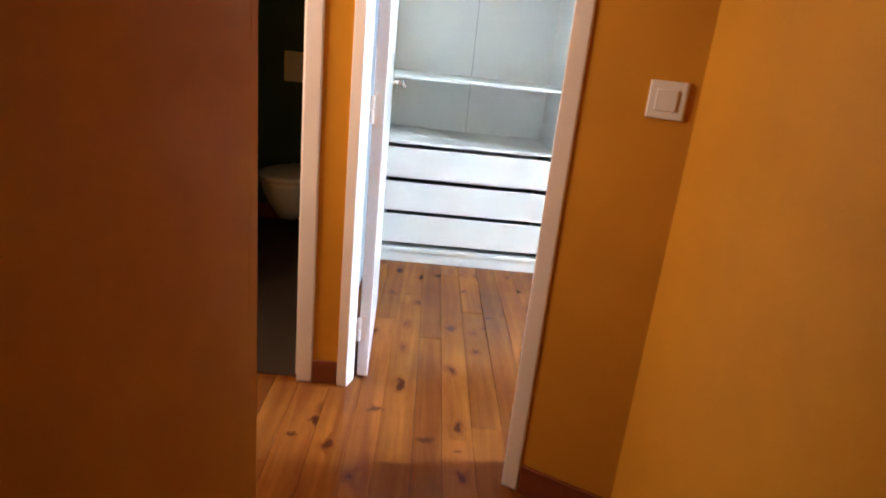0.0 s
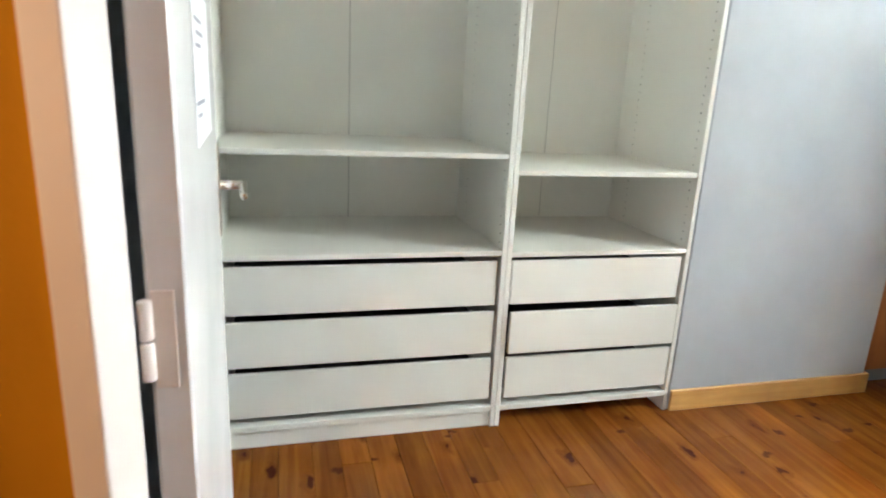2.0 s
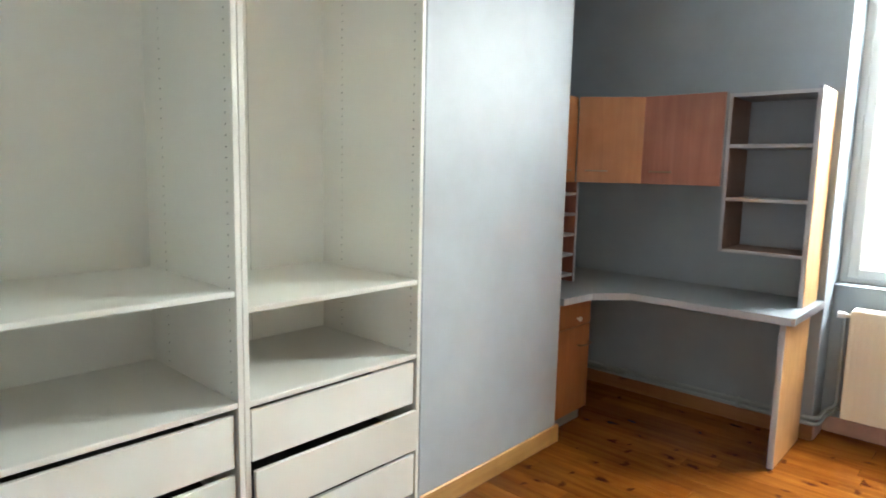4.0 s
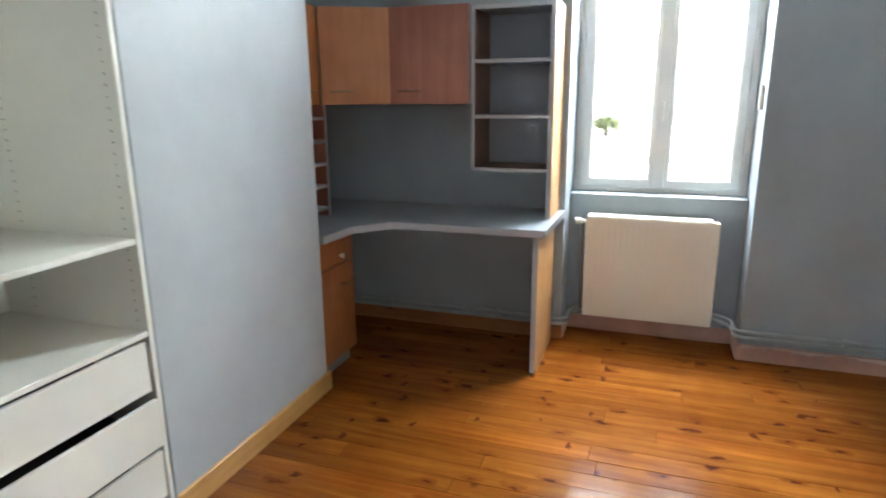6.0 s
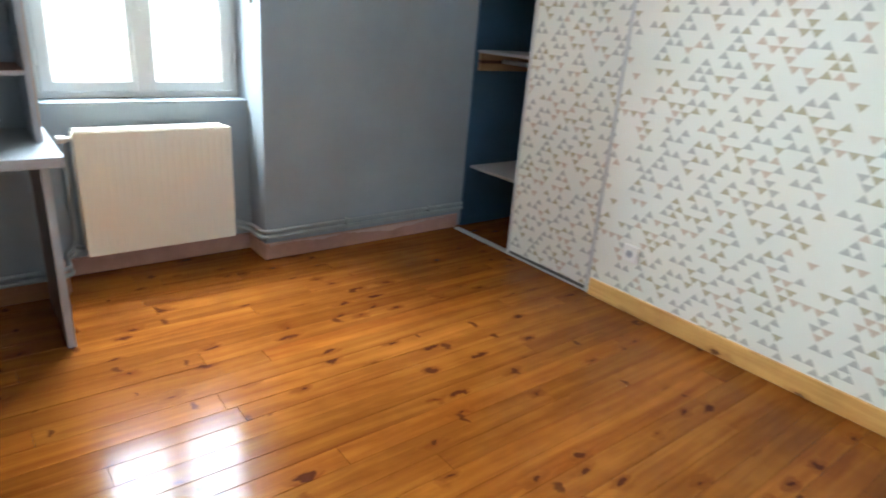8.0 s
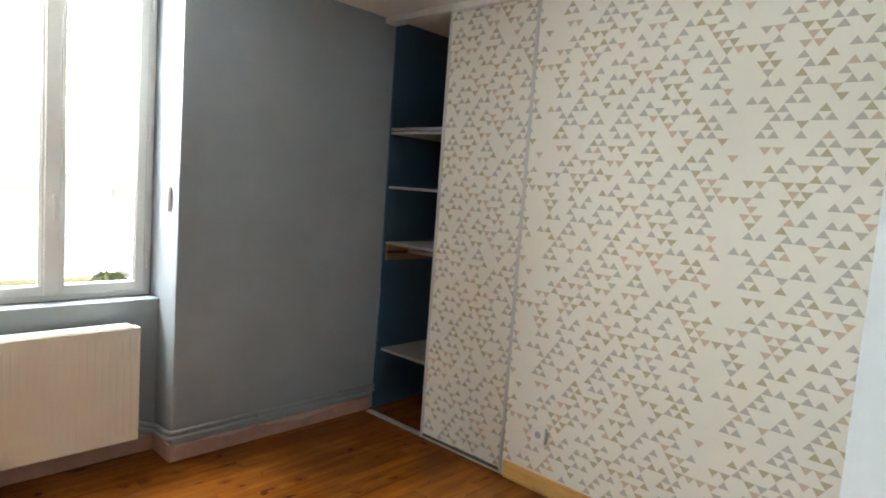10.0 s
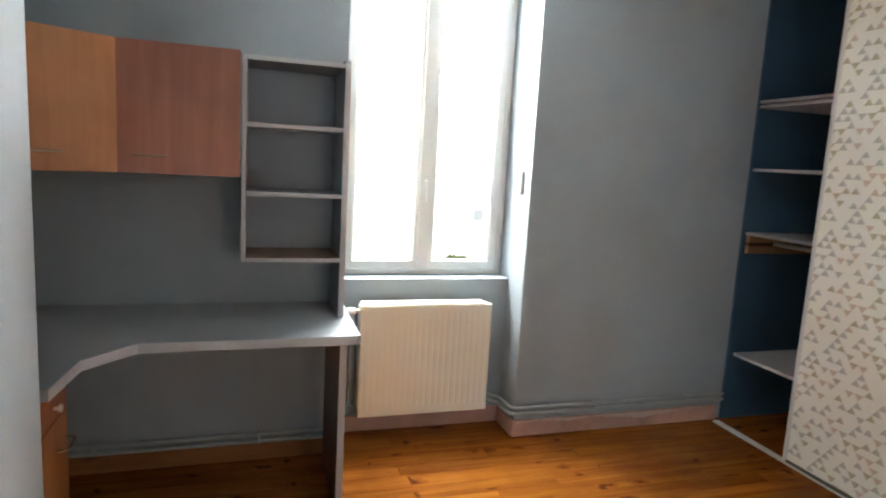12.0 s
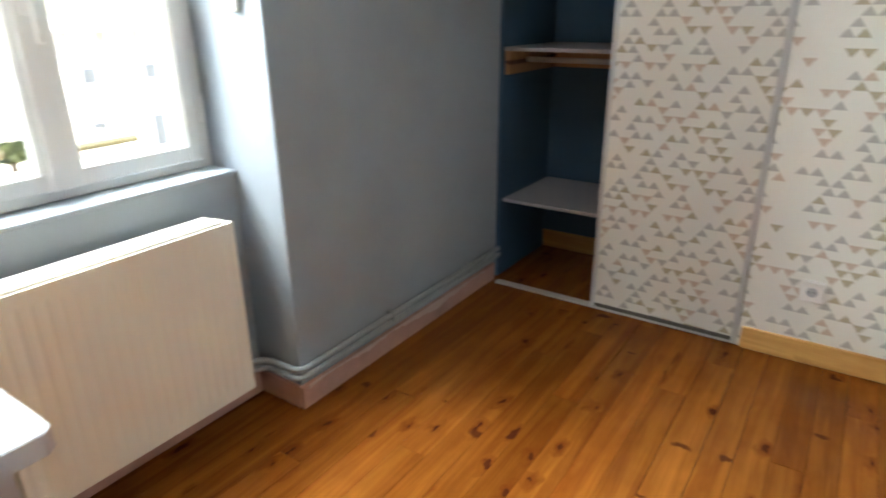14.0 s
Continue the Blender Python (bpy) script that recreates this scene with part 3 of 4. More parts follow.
# ---------------------------------------------------------------- hall and toilet things
def switch_plate():
    s = empty("light_switch", (0.185, 1.89, 1.13), "white square plastic rocker light switch on the wall", "switch")
    a = -0.51
    base = Vector((0.184, 1.8945, 1.13))
    turn = Matrix.Translation(base) @ Matrix.Rotation(a, 4, "Z")

    def here(bm):
        bmesh.ops.transform(bm, matrix=turn, verts=bm.verts)
        return bm
    under(s, part("plate", here(box(-0.041, 0.041, -0.011, 0.004, -0.041, 0.041, 0.004, 2)), M["plastic"]),
          part("rocker", here(box(-0.023, 0.023, -0.015, -0.0105, -0.023, 0.023, 0.002, 2)), M["plastic"]))


switch_plate()


def lathe(profile, n=28, sx=1.0, sy=1.0):
    bm = bmesh.new()
    rings = []
    for r, z in profile:
        rings.append([bm.verts.new((r * sx * np.cos(2 * np.pi * k / n), r * sy * np.sin(2 * np.pi * k / n), z)) for k in range(n)])
    for a, b in zip(rings, rings[1:]):
        for k in range(n):
            bm.faces.new((a[k], a[(k + 1) % n], b[(k + 1) % n], b[k]))
    bm.faces.new(rings[-1])
    bm.faces.new(rings[0][::-1])
    return bm


def toilet():
    t = empty("toilet", (-1.10, 4.05, 0.13), "white ceramic wall-hung toilet in the dark", "toilet")

    def at(bm, z=0.0, dy=0.0):
        bmesh.ops.translate(bm, vec=(-1.10, 4.03 + dy, 0.006 + z), verts=bm.verts)
        return bm
    under(t, part("bowl", at(lathe([(0.05, 0.15), (0.085, 0.165), (0.12, 0.22), (0.165, 0.31), (0.18, 0.37), (0.182, 0.39), (0.17, 0.395)], sy=1.25)), M["ceramic"], smooth=True),
          part("seat", at(lathe([(0.18, 0.396), (0.19, 0.402), (0.188, 0.42), (0.16, 0.428)], sy=1.25)), M["ceramic"], smooth=True),
          part("hinge_bar", box(-1.16, -1.04, 4.235, 4.262, 0.40, 0.432, 0.006, 2), M["ceramic"]),
          part("outlet", box(-1.22, -0.98, 4.12, 4.4985, 0.16, 0.39, 0.03, 3), M["ceramic"]))
    r = empty("flush_plate", (-1.18, 4.49, 0.99), "white plastic flush plate on the toilet wall", "flush plate")
    under(r, part("plate", box(-1.27, -1.09, 4.485, 4.4995, 0.90, 1.08, 0.006, 2), M["plastic"]),
          part("button", box(-1.225, -1.135, 4.479, 4.4845, 0.955, 1.025, 0.004, 2), M["plastic"]))


toilet()

# ---------------------------------------------------------------- window and what lies outside
win = empty("window_1", (3.40, 2.4, 0.85), "white two-leaf casement window in a deep recess", "window", kind="structure")
FX0, FX1 = 3.47, 3.535


def ring(x0, x1, y0, y1, z0, z1, w, wb=None, wt=None, bevel=0.004):
    bm = box(x0, x1, y0, y0 + w, z0, z1, bevel, 2)
    box(x0, x1, y1 - w, y1, z0, z1, bevel, 2, bm)
    box(x0 + 0.001, x1 - 0.001, y0 + w - 0.006, y1 - w + 0.006, z0, z0 + (wb or w), bevel, 2, bm)
    box(x0 + 0.001, x1 - 0.001, y0 + w - 0.006, y1 - w + 0.006, z1 - (wt or w), z1, bevel, 2, bm)
    return bm


frame_ob = part("window_frame", ring(FX0 + 0.012, FX1 + 0.03, 1.934, 2.876, 0.832, H - 0.003, 0.046, 0.05, 0.03), M["pvc"])
under(win, frame_ob)
for y0, y1 in ((1.972, 2.4032), (2.4038, 2.838)):
    sash = part("sash", ring(FX0 - 0.006, FX1 - 0.002, y0, y1, 0.862, 2.560, 0.05, 0.05, 0.05, 0.006), M["pvc"])
    under(win, sash)
    pane = part("pane", box(3.501, 3.505, y0 + 0.05, y1 - 0.05, 0.908, 2.514), M["glass"])
    pane.visible_shadow = False
    under(win, pane)
    bead = part("glazing_bead", ring(3.473, 3.5005, y0 + 0.048, y1 - 0.048, 0.907, 2.515, 0.008, bevel=0.002), M["pvc"])
    under(win, bead)
under(win, part("meeting_stile", box(3.453, 3.471, 2.370, 2.440, 0.864, 2.557, 0.006, 3), M["pvc"]))
bm = box(3.445, 3.4535, 2.390, 2.420, 1.30, 1.37, 0.003, 2)
join(bm, cyl((3.447, 2.405, 1.345), (3.417, 2.405, 1.345), 0.009, 12))
box(3.407, 3.423, 2.395, 2.415, 1.335, 1.352, 0.004, 2, bm)
box(3.409, 3.421, 2.396, 2.414, 1.235, 1.345, 0.005, 2, bm)
under(win, part("window_handle", bm, M["pvc"], label="white lever window handle"))
under(win, part("window_sill", box(3.362, 3.555, 1.932, 2.878, 0.8185, 0.8315, 0.004, 2), M["wall_blue"], label="blue grey moulded ledge"))
for z in (1.02, 1.7, 2.36):
    under(win, part("hinge", cyl((3.461, 1.960, z - 0.04), (3.461, 1.960, z + 0.04), 0.008, 10, bevel=0.002), M["pvc"]),
          part("hinge", cyl((3.461, 2.846, z - 0.04), (3.461, 2.846, z + 0.04), 0.008, 10, bevel=0.002), M["pvc"]))
setting("outer_sill", box(3.601, 3.80, 1.85, 2.95, 0.78, 0.865, 0.01, 2), M["stone"], "pale limestone outer window sill", "sill")

strap = empty("shutter_winder", (3.27, 1.935, 1.37), "white plastic shutter strap winder on the reveal", "winder")
under(strap, part("cover", box(3.25, 3.292, 1.931, 1.950, 1.305, 1.428, 0.006, 3), M["plastic"]),
      part("slot", box(3.266, 3.276, 1.949, 1.9525, 1.35, 1.415, 0.001), M["pvc"]))

# outside: ground, a pale house across the yard
setting("ground", box(-60, 120, -90, 90, -4.2, -4.0), M["ground"], "pale gravel yard below the window", "ground")


def far_house(x, y0, y1, top, depth, name_label, rows_at, rise):
    """A rendered house seen from across the yard: eaves with brackets, rows of small windows."""
    h = empty("house", (x, (y0 + y1) / 2, -4.0), name_label, "house")
    under(h, part("wall", box(x, x + depth, y0, y1, -4.0, top), M["render"]))
    bm = prism([(x - 0.35, y0 - 0.2), (x + depth + 0.3, y0 - 0.2), (x + depth + 0.3, y1 + 0.2), (x - 0.35, y1 + 0.2)], top, top + 0.09)
    for v in bm.verts:
        if v.co.z > top + 0.05 and v.co.x > x + depth / 2:
            v.co.z += rise
    under(h, part("roof", bm, M["tiles"]))
    y = y1 - 0.35
    while y > y0 + 0.3:
        under(h, part("bracket", prism([(x - 0.22, y - 0.13), (x, y - 0.13), (x, y + 0.13), (x - 0.22, y + 0.13)], top - 0.30, top), M["tiles"]))
        y -= 0.85
    for z, wz in rows_at:
        y = y1 - 0.6
        while y > y0 + 0.8:
            wdw = part("window", box(x - 0.04, x + 0.02, y - 0.42, y, z, z + wz, 0.01), M["pvc"])
            under(h, wdw)
            p = part("pane", box(x - 0.055, x - 0.041, y - 0.37, y - 0.05, z + 0.05, z + wz - 0.05), M["slate"])
            p.parent = wdw
            y -= 1.55
    return h


far_house(17.0, -13.0, -2.2, 0.93, 3.2, "pale rendered house with bracketed eaves across the yard", ((-0.25, 0.42), (-2.2, 1.1)), 0.25)
far_house(24.0, 0.5, 12.0, -0.9, 6.0, "lower pale rendered house behind the yard", ((-2.6, 0.9),), 0.35)


def outbuilding(x, y0, y1, top, depth):
    """A low wing close by: pale walls below a khaki roof edge and gutter."""
    o = empty("outbuilding", (x, (y0 + y1) / 2, -4.0), "low pale outbuilding with a khaki roof edge", "outbuilding")
    under(o, part("wall", box(x + 0.15, x + depth, y0 + 0.15, y1, -4.0, top - 0.10), M["render"]),
          part("roof", box(x, x + depth + 0.1, y0, y1 + 0.1, top - 0.0995, top, 0.01), M["stone"]))
    cu = cyl((x - 0.055, y0, top - 0.05), (x - 0.055, y1 + 0.1, top - 0.05), 0.055, 10)
    under(o, part("gutter", cu, M["khaki"], label="khaki gutter"))
    return o


outbuilding(9.0, 0.55, 6.5, 0.02, 4.0)
outbuilding(12.0, -2.6, -1.5, -0.62, 1.6)


def leafy_tree(x, y, top, spread, clumps, name_label):
    """A tapered trunk with limbs and a ragged crown of small leaf clumps."""
    rt = random.Random(int(x * 7 + y * 13))
    t = empty("tree", (x, y, -4.0), name_label, "tree")
    bm = cyl((x, y, -4.0), (x, y, top - spread * 0.5), 0.14, 10, 0.05)
    for k in range(6):
        a = k * 1.05 + rt.uniform(-0.3, 0.3)
        z = top - spread * rt.uniform(0.9, 1.6)
        join(bm, cyl((x, y, z), (x + np.cos(a) * spread * 0.7, y + np.sin(a) * spread * 0.7, z + spread * 0.5), 0.045, 6, 0.015))
    under(t, part("trunk", bm, M["bark"]))
    verts, faces = [], []
    for k in range(clumps):
        a, q, w = rt.uniform(0, 6.283), rt.uniform(-1, 1), rt.random() ** 0.4
        c = Vector((x + np.cos(a) * np.sqrt(1 - q * q) * w * spread, y + np.sin(a) * np.sqrt(1 - q * q) * w * spread, top - spread * 0.55 + (q * w * 0.45 + rt.uniform(-0.1, 0.1)) * spread))
        for _ in range(3):
            d1 = Vector((rt.uniform(-1, 1), rt.uniform(-1, 1), rt.uniform(-1, 1))) * 0.10
            d2 = Vector((rt.uniform(-1, 1), rt.uniform(-1, 1), rt.uniform(-1, 1))) * 0.10
            n = len(verts)
            verts += [tuple(c - d1), tuple(c + d2), tuple(c + d1), tuple(c - d2)]
            faces.append((n, n + 1, n + 2, n + 3))
    me = bpy.data.meshes.new("crown")
    me.from_pydata(verts, [], faces)
    me.materials.append(M["leaves"])
    crown = tagged(new("crown", me), kind="stuff")
    return under(t, crown)


leafy_tree(30.0, 4.9, 0.42, 0.62, 110, "green leafy tree behind the far houses")
leafy_tree(13.0, -1.05, -0.62, 0.25, 260, "small green bush-like tree beside the outbuilding")

# ---------------------------------------------------------------- radiator and pipes
rad = empty("radiator", (3.28, 2.418, 0.138), "cream enamelled steel panel radiator below the window", "radiator")
RY0, RY1, RZ0, RZ1 = 2.072, 2.766, 0.136, 0.718


def fluted_panel():
    """Front sheet with shallow upright flutes between plain top and bottom bands."""
    bm = bmesh.new()
    ribs, per = 21, 6
    cols = ribs * per + 1
    zs = [RZ0, RZ0 + 0.035, RZ0 + 0.05, RZ1 - 0.05, RZ1 - 0.035, RZ1]
    grid = []
    for z in zs:
        flat = z in (zs[0], zs[1], zs[4], zs[5])
        line = []
        for c in range(cols):
            y = RY0 + (RY1 - RY0) * c / (cols - 1)
            ph = (c % per) / per
            d = 0.0 if flat else (0.0013 if 0.2 < ph < 0.55 else 0.0)
            line.append(bm.verts.new((3.228 + d, y, z)))
        grid.append(line)
    for a, b in zip(grid, grid[1:]):
        for k in range(cols - 1):
            bm.faces.new((a[k + 1], a[k], b[k], b[k + 1]))
    rim = [e for e in bm.edges if e.is_boundary]
    r = bmesh.ops.extrude_edge_only(bm, edges=rim)
    for v in r["geom"]:
        if isinstance(v, bmesh.types.BMVert):
            v.co.x = 3.252
    bmesh.ops.recalc_face_normals(bm, faces=bm.faces[:])
    return bm


under(rad, part("front_panel", fluted_panel(), M["cream"]),
      part("back_panel", box(3.318, 3.330, RY0 + 0.005, RY1 - 0.005, RZ0, RZ1 - 0.006, 0.004, 2), M["cream"]),
      part("side_panel", box(3.236, 3.326, RY0 - 0.004, RY0 + 0.003, RZ0 + 0.03, RZ1 - 0.004, 0.003), M["cream"]),
      part("side_panel", box(3.236, 3.326, RY1 - 0.003, RY1 + 0.004, RZ0 + 0.03, RZ1 - 0.004, 0.003), M["cream"]))
bm = box(3.236, 3.326, RY0 + 0.03, RY1 - 0.004, RZ1 - 0.002, RZ1 + 0.008, 0.002)
under(rad, part("top_grille", bm, M["cream"]))
bm = cyl((3.27, RY1 + 0.004, 0.686), (3.27, RY1 + 0.028, 0.686), 0.011, 14)
join(bm, cyl((3.27, RY1 + 0.026, 0.686), (3.27, RY1 + 0.066, 0.686), 0.017, 18, 0.019, 0.004))
under(rad, part("valve", bm, M["plastic"], label="white thermostatic valve knob", smooth=True))
for y in (RY0 + 0.12, RY1 - 0.12):
    under(rad, part("bracket", box(3.328, 3.380, y, y + 0.03, 0.2, 0.66, 0.002), M["cream"]))

for z, off in ((0.163, 0.0), (0.132, 0.003)):
    x = 3.140 - off
    pr = tube("heating_pipe", [(x, 0.575, z), (x, 1.958 + off, z), (3.30, 1.958 + off, z), (3.30, 2.055, z + 0.03), (3.30, 2.09, 0.165)], 0.0105, M["pipe"])
    tagged(pr, "grey painted heating pipe along the skirting", "pipe", "heating pipes")
    pl = tube("heating_pipe", [(x, 4.48, z - 0.034), (x, 2.852 - off, z - 0.034), (3.33, 2.852 - off, z - 0.034), (3.33, 2.80 + off * 3, z), (3.33 if off else 3.30, 2.80, 0.68 if not off else 0.16), (3.28, 2.785, 0.68 if not off else 0.165)], 0.0105, M["pipe"])
    tagged(pl, "grey painted heating pipe behind the desk", "pipe", "heating pipes")
for y in (0.85, 1.45, 3.25, 3.95):
    c = empty("pipe_clip", (3.15, y, 0.12), "small grey pipe clip on the wall", "pipe clip", "pipe clips")
    dz = -0.034 if y > 2 else 0.0
    under(c, part("clip", box(3.127, 3.166, y - 0.008, y + 0.008, 0.119 + dz, 0.176 + dz, 0.004, 2), M["pipe"]))


# ---------------------------------------------------------------- open wardrobe units
def wardrobe(x0, x1, hi, lo, plinth, pulled, label):
    t, yf, yb, top = 0.018, 3.85, 4.46, 2.36
    w = empty("wardrobe", ((x0 + x1) / 2, yf, 0), label, "wardrobe", "open wardrobe units")
    bv = 0.0015
    for a in (x0, x1 - t):
        side = part("side_panel", box(a, a + t, yf, yb, 0, top, bv), M["melamine"])
        under(w, side)
        # two columns of shelf-pin holes on the inner face
        bm = bmesh.new()
        xin = a + t + 0.0002 if a == x0 else a - 0.0002
        for yy in (yf + 0.04, yb - 0.14):
            z = 0.72
            while z < 2.2:
                vs = [bm.verts.new((xin, yy + 0.003 * np.cos(k * np.pi / 3), z + 0.003 * np.sin(k * np.pi / 3))) for k in range(6)]
                bm.faces.new(vs)
                z += 0.032
        holes = part("pin_holes", bm, M["gap_shade"])
        tagged(holes, kind="stuff")
        holes.parent = side
    xi, xo, xm = x0 + t, x1 - t, (x0 + x1) / 2
    for a, b in ((xi, xm - 0.001), (xm + 0.001, xo)):
        under(w, part("back_panel", box(a, b, yb - 0.006, yb - 0.001, 0.08, top - 0.02), M["melamine"]))
    under(w, part("back_joint", box(xm - 0.001, xm + 0.001, yb - 0.0045, yb - 0.0015, 0.08, top - 0.02), M["gap_shade"]))
    under(w, part("top_panel", box(xi, xo, yf, yb - 0.006, top - t, top, bv), M["melamine"]),
          part("bottom_panel", box(xi, xo, yf, yb - 0.006, 0.066, 0.066 + 0.022, bv), M["melamine"]),
          part("shelf", box(xi + 0.001, xo - 0.001, yf + 0.004, yb - 0.007, hi - t, hi, bv), M["melamine"]),
          part("shelf", box(xi + 0.001, xo - 0.001, yf + 0.002, yb - 0.007, lo - t, lo, bv), M["melamine"]))
    if plinth:
        under(w, part("plinth", box(xi, xo, yf + 0.012, yf + 0.028, 0, 0.0655, bv), M["melamine"]))
    for (z0, z1), out in zip(((0.118, 0.282), (0.304, 0.466), (0.491, 0.656)), pulled):
        y = yf + 0.010 - out
        dr = part("drawer", box(xi + 0.028, xo - 0.028, y + 0.0165, y + 0.5, z0 + 0.008, z0 + 0.075, bv), M["drawer_box"], label="drawer box coloured dark as the shade in the drawer gaps")
        under(w, dr)
        fr = part("drawer_front", box(xi + 0.009, xo - 0.010, y, y + 0.016, z0, z1, 0.002, 2), M["melamine"])
        fr.parent = dr
        fr.matrix_parent_inverse = dr.matrix_parent_inverse.inverted() @ dr.matrix_parent_inverse
        runner = part("runner", box(xi + 0.0005, xi + 0.012, yf + 0.03, yb - 0.06, z0 + 0.02, z0 + 0.055), M["alu"])
        runner.parent = dr
        runner = part("runner", box(xo - 0.012, xo - 0.0005, yf + 0.03, yb - 0.06, z0 + 0.02, z0 + 0.055), M["alu"])
        runner.parent = dr
    return w


wardrobe(-0.606, 0.388, 1.038, 0.697, True, (0.004, 0.002, 0.0), "white open wardrobe unit with three wide drawers")
wardrobe(0.390, 1.141, 0.982, 0.690, False, (0.012, 0.022, 0.002), "narrower white open wardrobe unit, one drawer pulled slightly")

# ---------------------------------------------------------------- corner desk with cabinets
desk = empty("corner_desk", (2.8, 3.6, 0), "grey laminate corner desk with pale edge band", "desk")
OUT = [(2.158, 3.832), (2.405, 3.810), (2.572, 3.672), (2.578, 2.897), (2.592, 2.882), (3.16, 2.876), (3.16, 4.495), (2.158, 4.495)]
under(desk, part("desktop", prism(OUT, 0.726, 0.764, 0.0025), M["laminate"]))
edge = bmesh.new()
for (xa, ya), (xb, yb_) in zip(OUT[:5], OUT[1:6]):
    d = (Vector((xb, yb_, 0)) - Vector((xa, ya, 0))).normalized()
    n = Vector((-d.y, d.x, 0)) if (Vector((-d.y, d.x, 0)).dot(Vector((2.2, 3.0, 0)) - Vector((xa, ya, 0))) > 0) else Vector((d.y, -d.x, 0))
    join(edge, prism([(xa, ya), (xb, yb_), (xb + n.x * 0.0012, yb_ + n.y * 0.0012), (xa + n.x * 0.0012, ya + n.y * 0.0012)], 0.728, 0.762))
under(desk, part("edge_band", edge, M["edge"], label="pale grey edge band"))
leg = part("end_panel", box(2.640, 3.12, 2.928, 2.950, 0, 0.7255, 0.0015), M["birch"], label="birch veneered end panel")
under(desk, leg)
face = part("inner_face", box(2.642, 3.12, 2.9505, 2.954, 0.002, 0.7245), M["walnut"], label="dull brown veneered inner face")
face.parent = leg
fe = part("front_edge", box(2.6365, 2.6398, 2.927, 2.954, 0.001, 0.7245), M["edge"], label="pale grey front edge")
fe.parent = leg

base = empty("base_cabinet", (2.34, 3.95, 0), "cherry veneer desk cabinet with drawer and door", "cabinet")
BX0, BX1, BY = 2.175, 2.535, 3.885
under(base, part("body", box(BX0, BX1, BY + 0.0205, 4.40, 0.081, 0.7255, 0.0015), M["laminate"]),
      part("plinth", box(BX0, BX1 - 0.005, BY + 0.045, 4.38, 0, 0.08), M["laminate"], label="grey plinth"))
dr = part("drawer", box(BX0 + 0.002, BX1 - 0.002, BY, BY + 0.0195, 0.572, 0.715, 0.002, 2), M["cherry"])
dd = part("door", box(BX0 + 0.002, BX1 - 0.002, BY, BY + 0.0195, 0.083, 0.566, 0.002, 2), M["cherry"])
under(base, dr, dd)
kn = part("knob", join(cyl((2.392, BY, 0.614), (2.392, BY - 0.016, 0.614), 0.006, 12), cyl((2.392, BY - 0.014, 0.614), (2.392, BY - 0.026, 0.614), 0.014, 18, 0.012, 0.003)), M["plastic"], dr, "round pale knob", True)


def bow_handle(p, d, out, length, parent):
    """A slim arched pull along d that stands off by out."""
    p, d, out = Vector(p), Vector(d).normalized(), Vector(out)
    pts = [p - d * length / 2, p - d * length / 2 + out * 0.9, p - d * length * 0.25 + out * 1.1, p + d * length * 0.25 + out * 1.1, p + d * length / 2 + out * 0.9, p + d * length / 2]
    h = tube("handle", pts, 0.0045, M["bronze"], parent)
    return tagged(h, "arched bronze handle")


bow_handle((2.462, BY, 0.462), (1, 0, 0), (0, -0.028, 0), 0.11, dd)

ZB, ZT = 1.348, 1.830


def hung(name_label, pts, doors):
    """A wall cabinet over a plan polygon, with its doors (two plan points and a material each)."""
    cx, cy = sum(p[0] for p in pts) / len(pts), sum(p[1] for p in pts) / len(pts)
    c = empty("wall_cabinet", (cx, cy, ZB), name_label, "cabinet", "wall cabinets over the desk")
    under(c, part("body", prism(pts, ZB + 0.003, ZT - 0.003, 0.001), M["laminate"]))
    for (xa, ya), (xb, yb_), m_, hside in doors:
        d = Vector((xb - xa, yb_ - ya, 0)).normalized()
        n = Vector((d.y, -d.x, 0))
        if n.dot(Vector((1.0, 2.8, 0)) - Vector((xa, ya, 0))) < 0:
            n = -n
        a, b = Vector((xa, ya, 0)) + d * 0.0035 + n * 0.001, Vector((xb, yb_, 0)) - d * 0.0035 + n * 0.001
        quad = [(a.x, a.y), (b.x, b.y), (b.x + n.x * 0.019, b.y + n.y * 0.019), (a.x + n.x * 0.019, a.y + n.y * 0.019)]
        dob = part("door", prism(quad, ZB, ZT, 0.0015), m_)
        under(c, dob)
        mid = a.lerp(b, hside) + n * 0.019
        bow_handle((mid.x, mid.y, ZB + 0.068), d, n * 0.026, 0.115, dob)
    return c


hung("pear veneer wall cabinet above the desk", [(2.835, 3.337), (3.163, 3.337), (3.163, 3.774), (2.835, 3.774)], [((2.835, 3.774), (2.835, 3.337), M["pear"], 0.26)])
hung("beech veneer corner wall cabinet above the desk", [(2.835, 3.776), (3.163, 3.776), (3.163, 4.498), (2.635, 4.498), (2.635, 4.085)], [((2.635, 4.085), (2.835, 3.776), M["beech"], 0.30)])
hung("beech veneer wall cabinet beside the corner", [(2.16, 4.105), (2.633, 4.105), (2.633, 4.498), (2.16, 4.498)], [((2.16, 4.105), (2.633, 4.105), M["beech"], 0.7)])

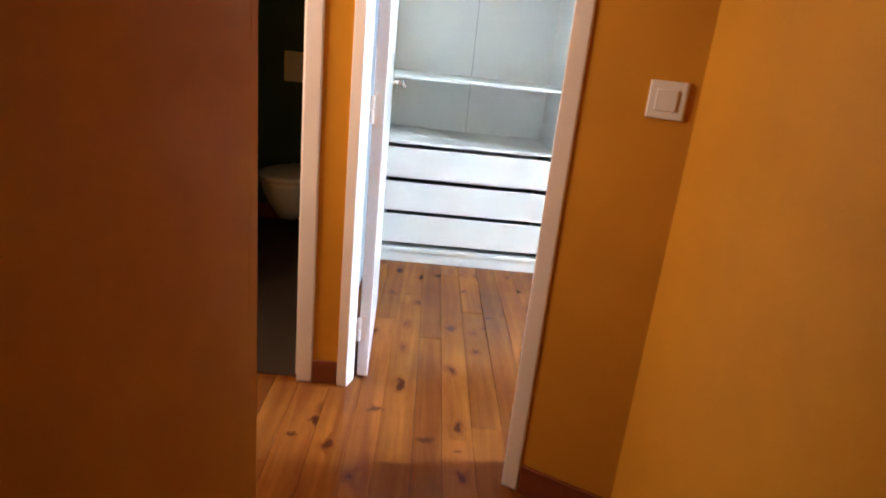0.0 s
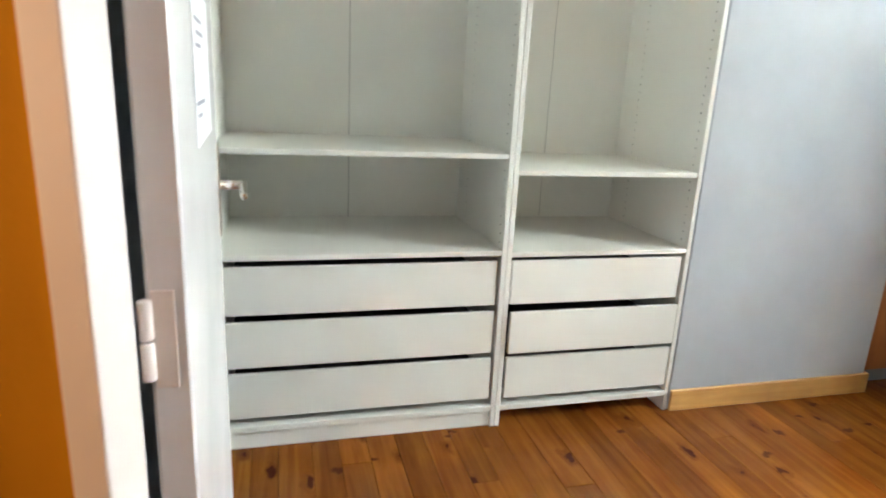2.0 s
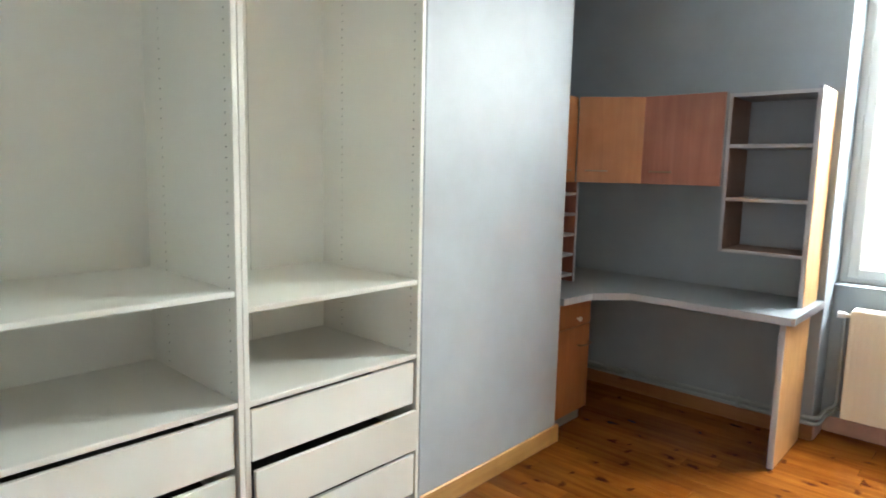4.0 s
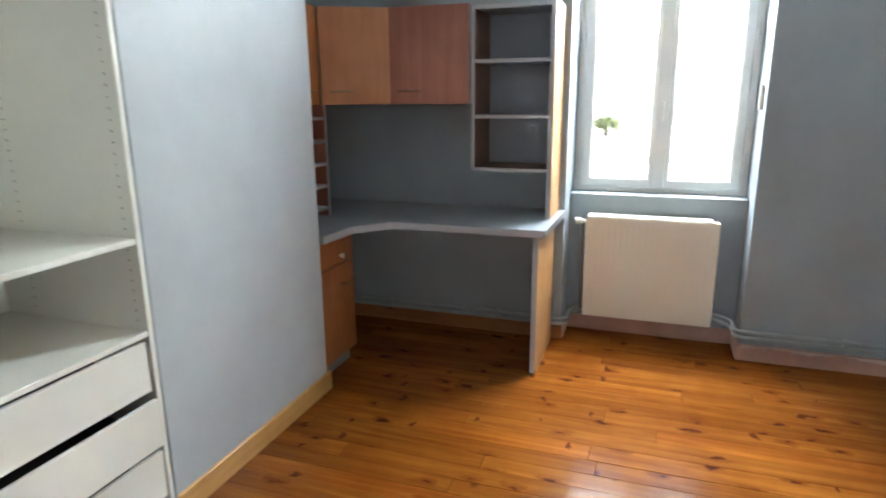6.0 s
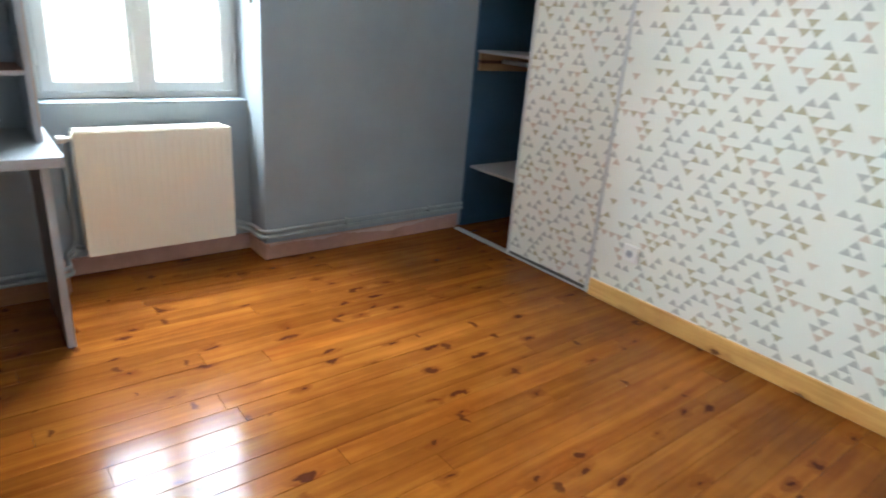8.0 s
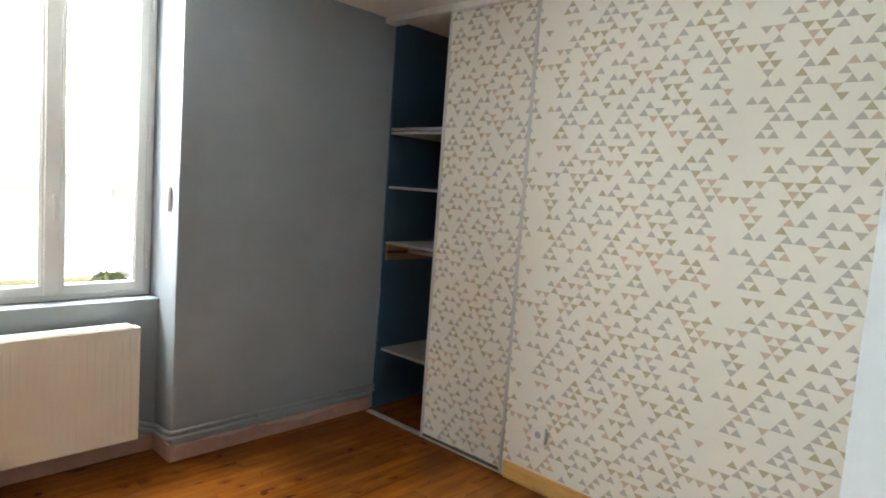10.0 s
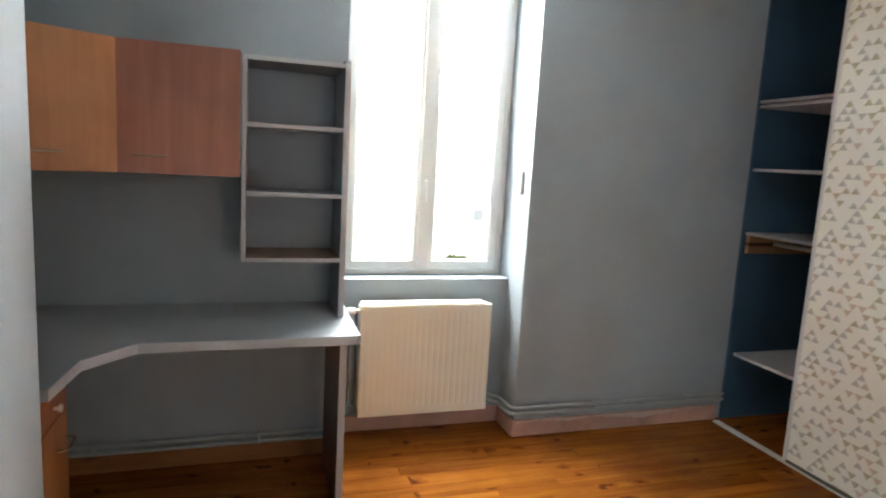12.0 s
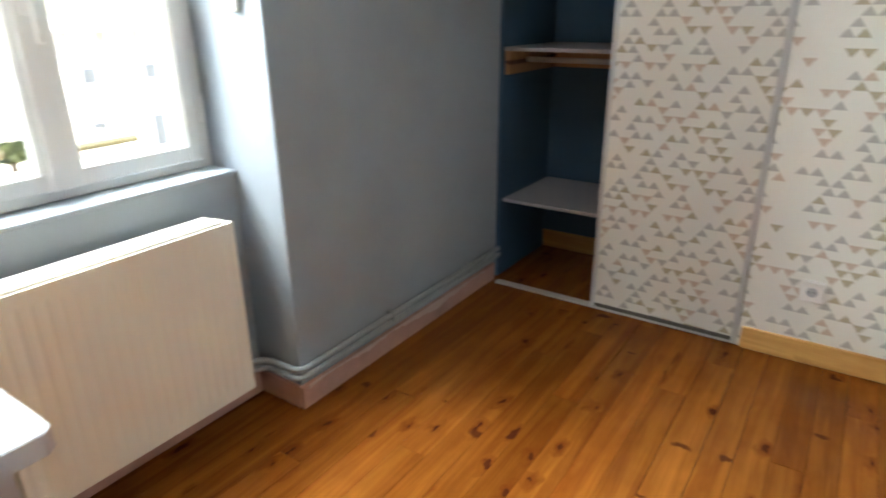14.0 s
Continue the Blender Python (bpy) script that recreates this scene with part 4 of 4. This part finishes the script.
rack = empty("small_shelf_rack", (2.53, 4.3, 0.764), "narrow grey rack with small shelves on the desk", "shelf")
for x in (2.44, 2.627):
    side = part("side_panel", box(x, x + 0.016, 4.068, 4.49, 0.7645, ZB - 0.001, 0.0015), M["pear"])
    under(rack, side)
    band = part("edge_band", box(x, x + 0.016, 4.0655, 4.0678, 0.766, ZB - 0.002), M["edge"], label="pale grey edge")
    band.parent = side
under(rack, part("back_panel", box(2.4565, 2.6265, 4.484, 4.492, 0.766, ZB - 0.002), M["pear"]))
for k in range(5):
    z = 0.80 + k * 0.118
    under(rack, part("shelf", box(2.4565, 2.6265, 4.070, 4.4835, z, z + 0.016, 0.001), M["edge"]))

cub = empty("open_shelf_unit", (3.0, 3.13, 1.0), "grey open shelf unit with a birch side standing on the desk", "shelf")
CX = 2.857
under(cub, part("side_panel", box(CX, 3.163, 3.317, 3.335, 1.004, 1.826, 0.0015), M["walnut"]),
      part("back_panel", box(3.150, 3.163, 2.938, 3.3165, 1.006, 1.822), M["shelfgrey"]))
sp_ = part("side_panel", box(CX, 3.163, 2.916, 2.937, 0.7645, 1.838, 0.0015), M["shelfgrey"])
under(cub, sp_)
veneer = part("outer_face", box(CX + 0.002, 3.16, 2.9125, 2.9155, 0.766, 1.836), M["birch"], label="birch veneer outer face")
veneer.parent = sp_
veneer.matrix_parent_inverse = Matrix.Identity(4)
for z in (1.004, 1.274, 1.548, 1.806):
    sh = part("shelf", box(CX + 0.003, 3.149, 2.9375, 3.3165, z, z + 0.018, 0.0012), M["walnut"] if z < 1.1 else M["shelfgrey"])
    under(cub, sh)
    ee = part("edge_band", box(CX + 0.0005, CX + 0.0028, 2.9375, 3.3165, z + 0.0005, z + 0.0175), M["edge"], label="pale grey edge")
    ee.parent = sh
for y0, y1, z0 in ((2.9165, 2.9365, 0.766), (3.3175, 3.3345, 1.006)):
    under(cub, part("edge_band", box(CX - 0.0022, CX - 0.0003, y0, y1, z0, 1.824), M["edge"], label="pale grey edge"))

# ---------------------------------------------------------------- closet with a sliding papered door
track = setting("trim_floor_track", box(1.978, 3.118, 0.606, 0.646, 0.0, 0.010, 0.002), M["alu"], "pale metal floor track of the sliding door", "track")
setting("trim_closet_header", box(1.976, 3.164, 0.565, 0.655, 2.536, H - 0.001, 0.003), M["ceiling"], "white header board above the sliding door", "trim")
sd = empty("sliding_door", (2.3, 0.63, 0.012), "sliding closet door papered in small triangles", "door")
under(sd, part("panel", box(2.000, 2.590, 0.620, 0.636, 0.0125, 2.528), M["paper_wall"]),
      part("edge_profile", box(2.5905, 2.612, 0.612, 0.642, 0.0105, 2.534, 0.003, 2), M["pvc"], label="white metal edge profile"),
      part("edge_profile", box(1.978, 1.9995, 0.612, 0.646, 0.0105, 2.534, 0.004, 2), M["alu"], label="satin metal handle profile"),
      # rail coloured dark to draw the shadow line below the door
      part("bottom_shadow_rail", box(2.0, 2.590, 0.6365, 0.642, 0.0105, 0.028, 0.001), M["gap_shade"]))


def closet_shelf(z, t, y1, label):
    s = empty("closet_shelf", (2.56, 0.3, z), label, "shelf", "closet shelves")
    under(s, part("board", box(1.974, 3.150, 0.002, y1, z - t, z, 0.001), M["edge"]))
    return s


for z, y1 in ((1.892, 0.557), (1.866, 0.556), (1.512, 0.548), (1.143, 0.545), (0.414, 0.522)):
    closet_shelf(z, 0.016, y1, "pale grey shelf board in the navy closet")
bat = empty("shelf_batten", (3.14, 0.27, 1.06), "raw wooden batten carrying the hanging rail", "batten")
under(bat, part("board", box(3.130, 3.1515, 0.004, 0.535, 1.02, 1.1265, 0.002), M["raw"]))
bat2 = empty("shelf_batten", (2.5, 0.01, 1.06), "raw wooden batten along the closet back", "batten")
under(bat2, part("board", box(1.975, 3.129, 0.002, 0.020, 1.02, 1.1265, 0.002), M["raw"]))
rail = empty("hanging_rail", (2.55, 0.30, 1.08), "white hanging rail under the closet shelf", "rail")
under(rail, part("rod", cyl((1.974, 0.34, 1.078), (3.1295, 0.34, 1.078), 0.0125, 16), M["pvc"], smooth=True))

sock = empty("socket", (1.752, 0.65, 0.303), "white wall socket on the wallpaper", "socket")
under(sock, part("plate", box(1.711, 1.793, 0.6455, 0.668, 0.262, 0.344, 0.005, 2), M["plastic"]))
bm = cyl((1.752, 0.6682, 0.303), (1.752, 0.6692, 0.303), 0.019, 24)
under(sock, part("well", bm, M["edge"]))
under(sock, part("pin_hole", cyl((1.743, 0.6693, 0.303), (1.743, 0.6701, 0.303), 0.003, 10), M["dark"]),
      part("pin_hole", cyl((1.761, 0.6693, 0.303), (1.761, 0.6701, 0.303), 0.003, 10), M["dark"]))

# ---------------------------------------------------------------- floor planks, laid along y
rp = random.Random(21)
x = -1.5
while x < 3.39:
    wdt = rp.choice((0.088, 0.094, 0.10, 0.104, 0.112))
    y = -1.3 - rp.uniform(0, 1.4)
    while y < 4.5:
        ln_ = rp.uniform(0.9, 2.6)
        a, b = max(y, -1.3), min(y + ln_, 4.5)
        if b - a > 0.05:
            g = rp.choice((0.0002, 0.0002, 0.0003, 0.0005, 0.0011))
            z = rp.uniform(-0.0008, 0.0)
            bm = box(x + g, min(x + wdt - g, 3.395), a + 0.0005, b - 0.0005, -0.0195, z)
            tops = [e for e in bm.edges if all(v.co.z > -0.01 for v in e.verts)]
            bmesh.ops.bevel(bm, geom=tops, offset=0.0008, segments=1, affect="EDGES")
            part("plank", bm, M["floor"], floor)
        y += ln_
    x += wdt
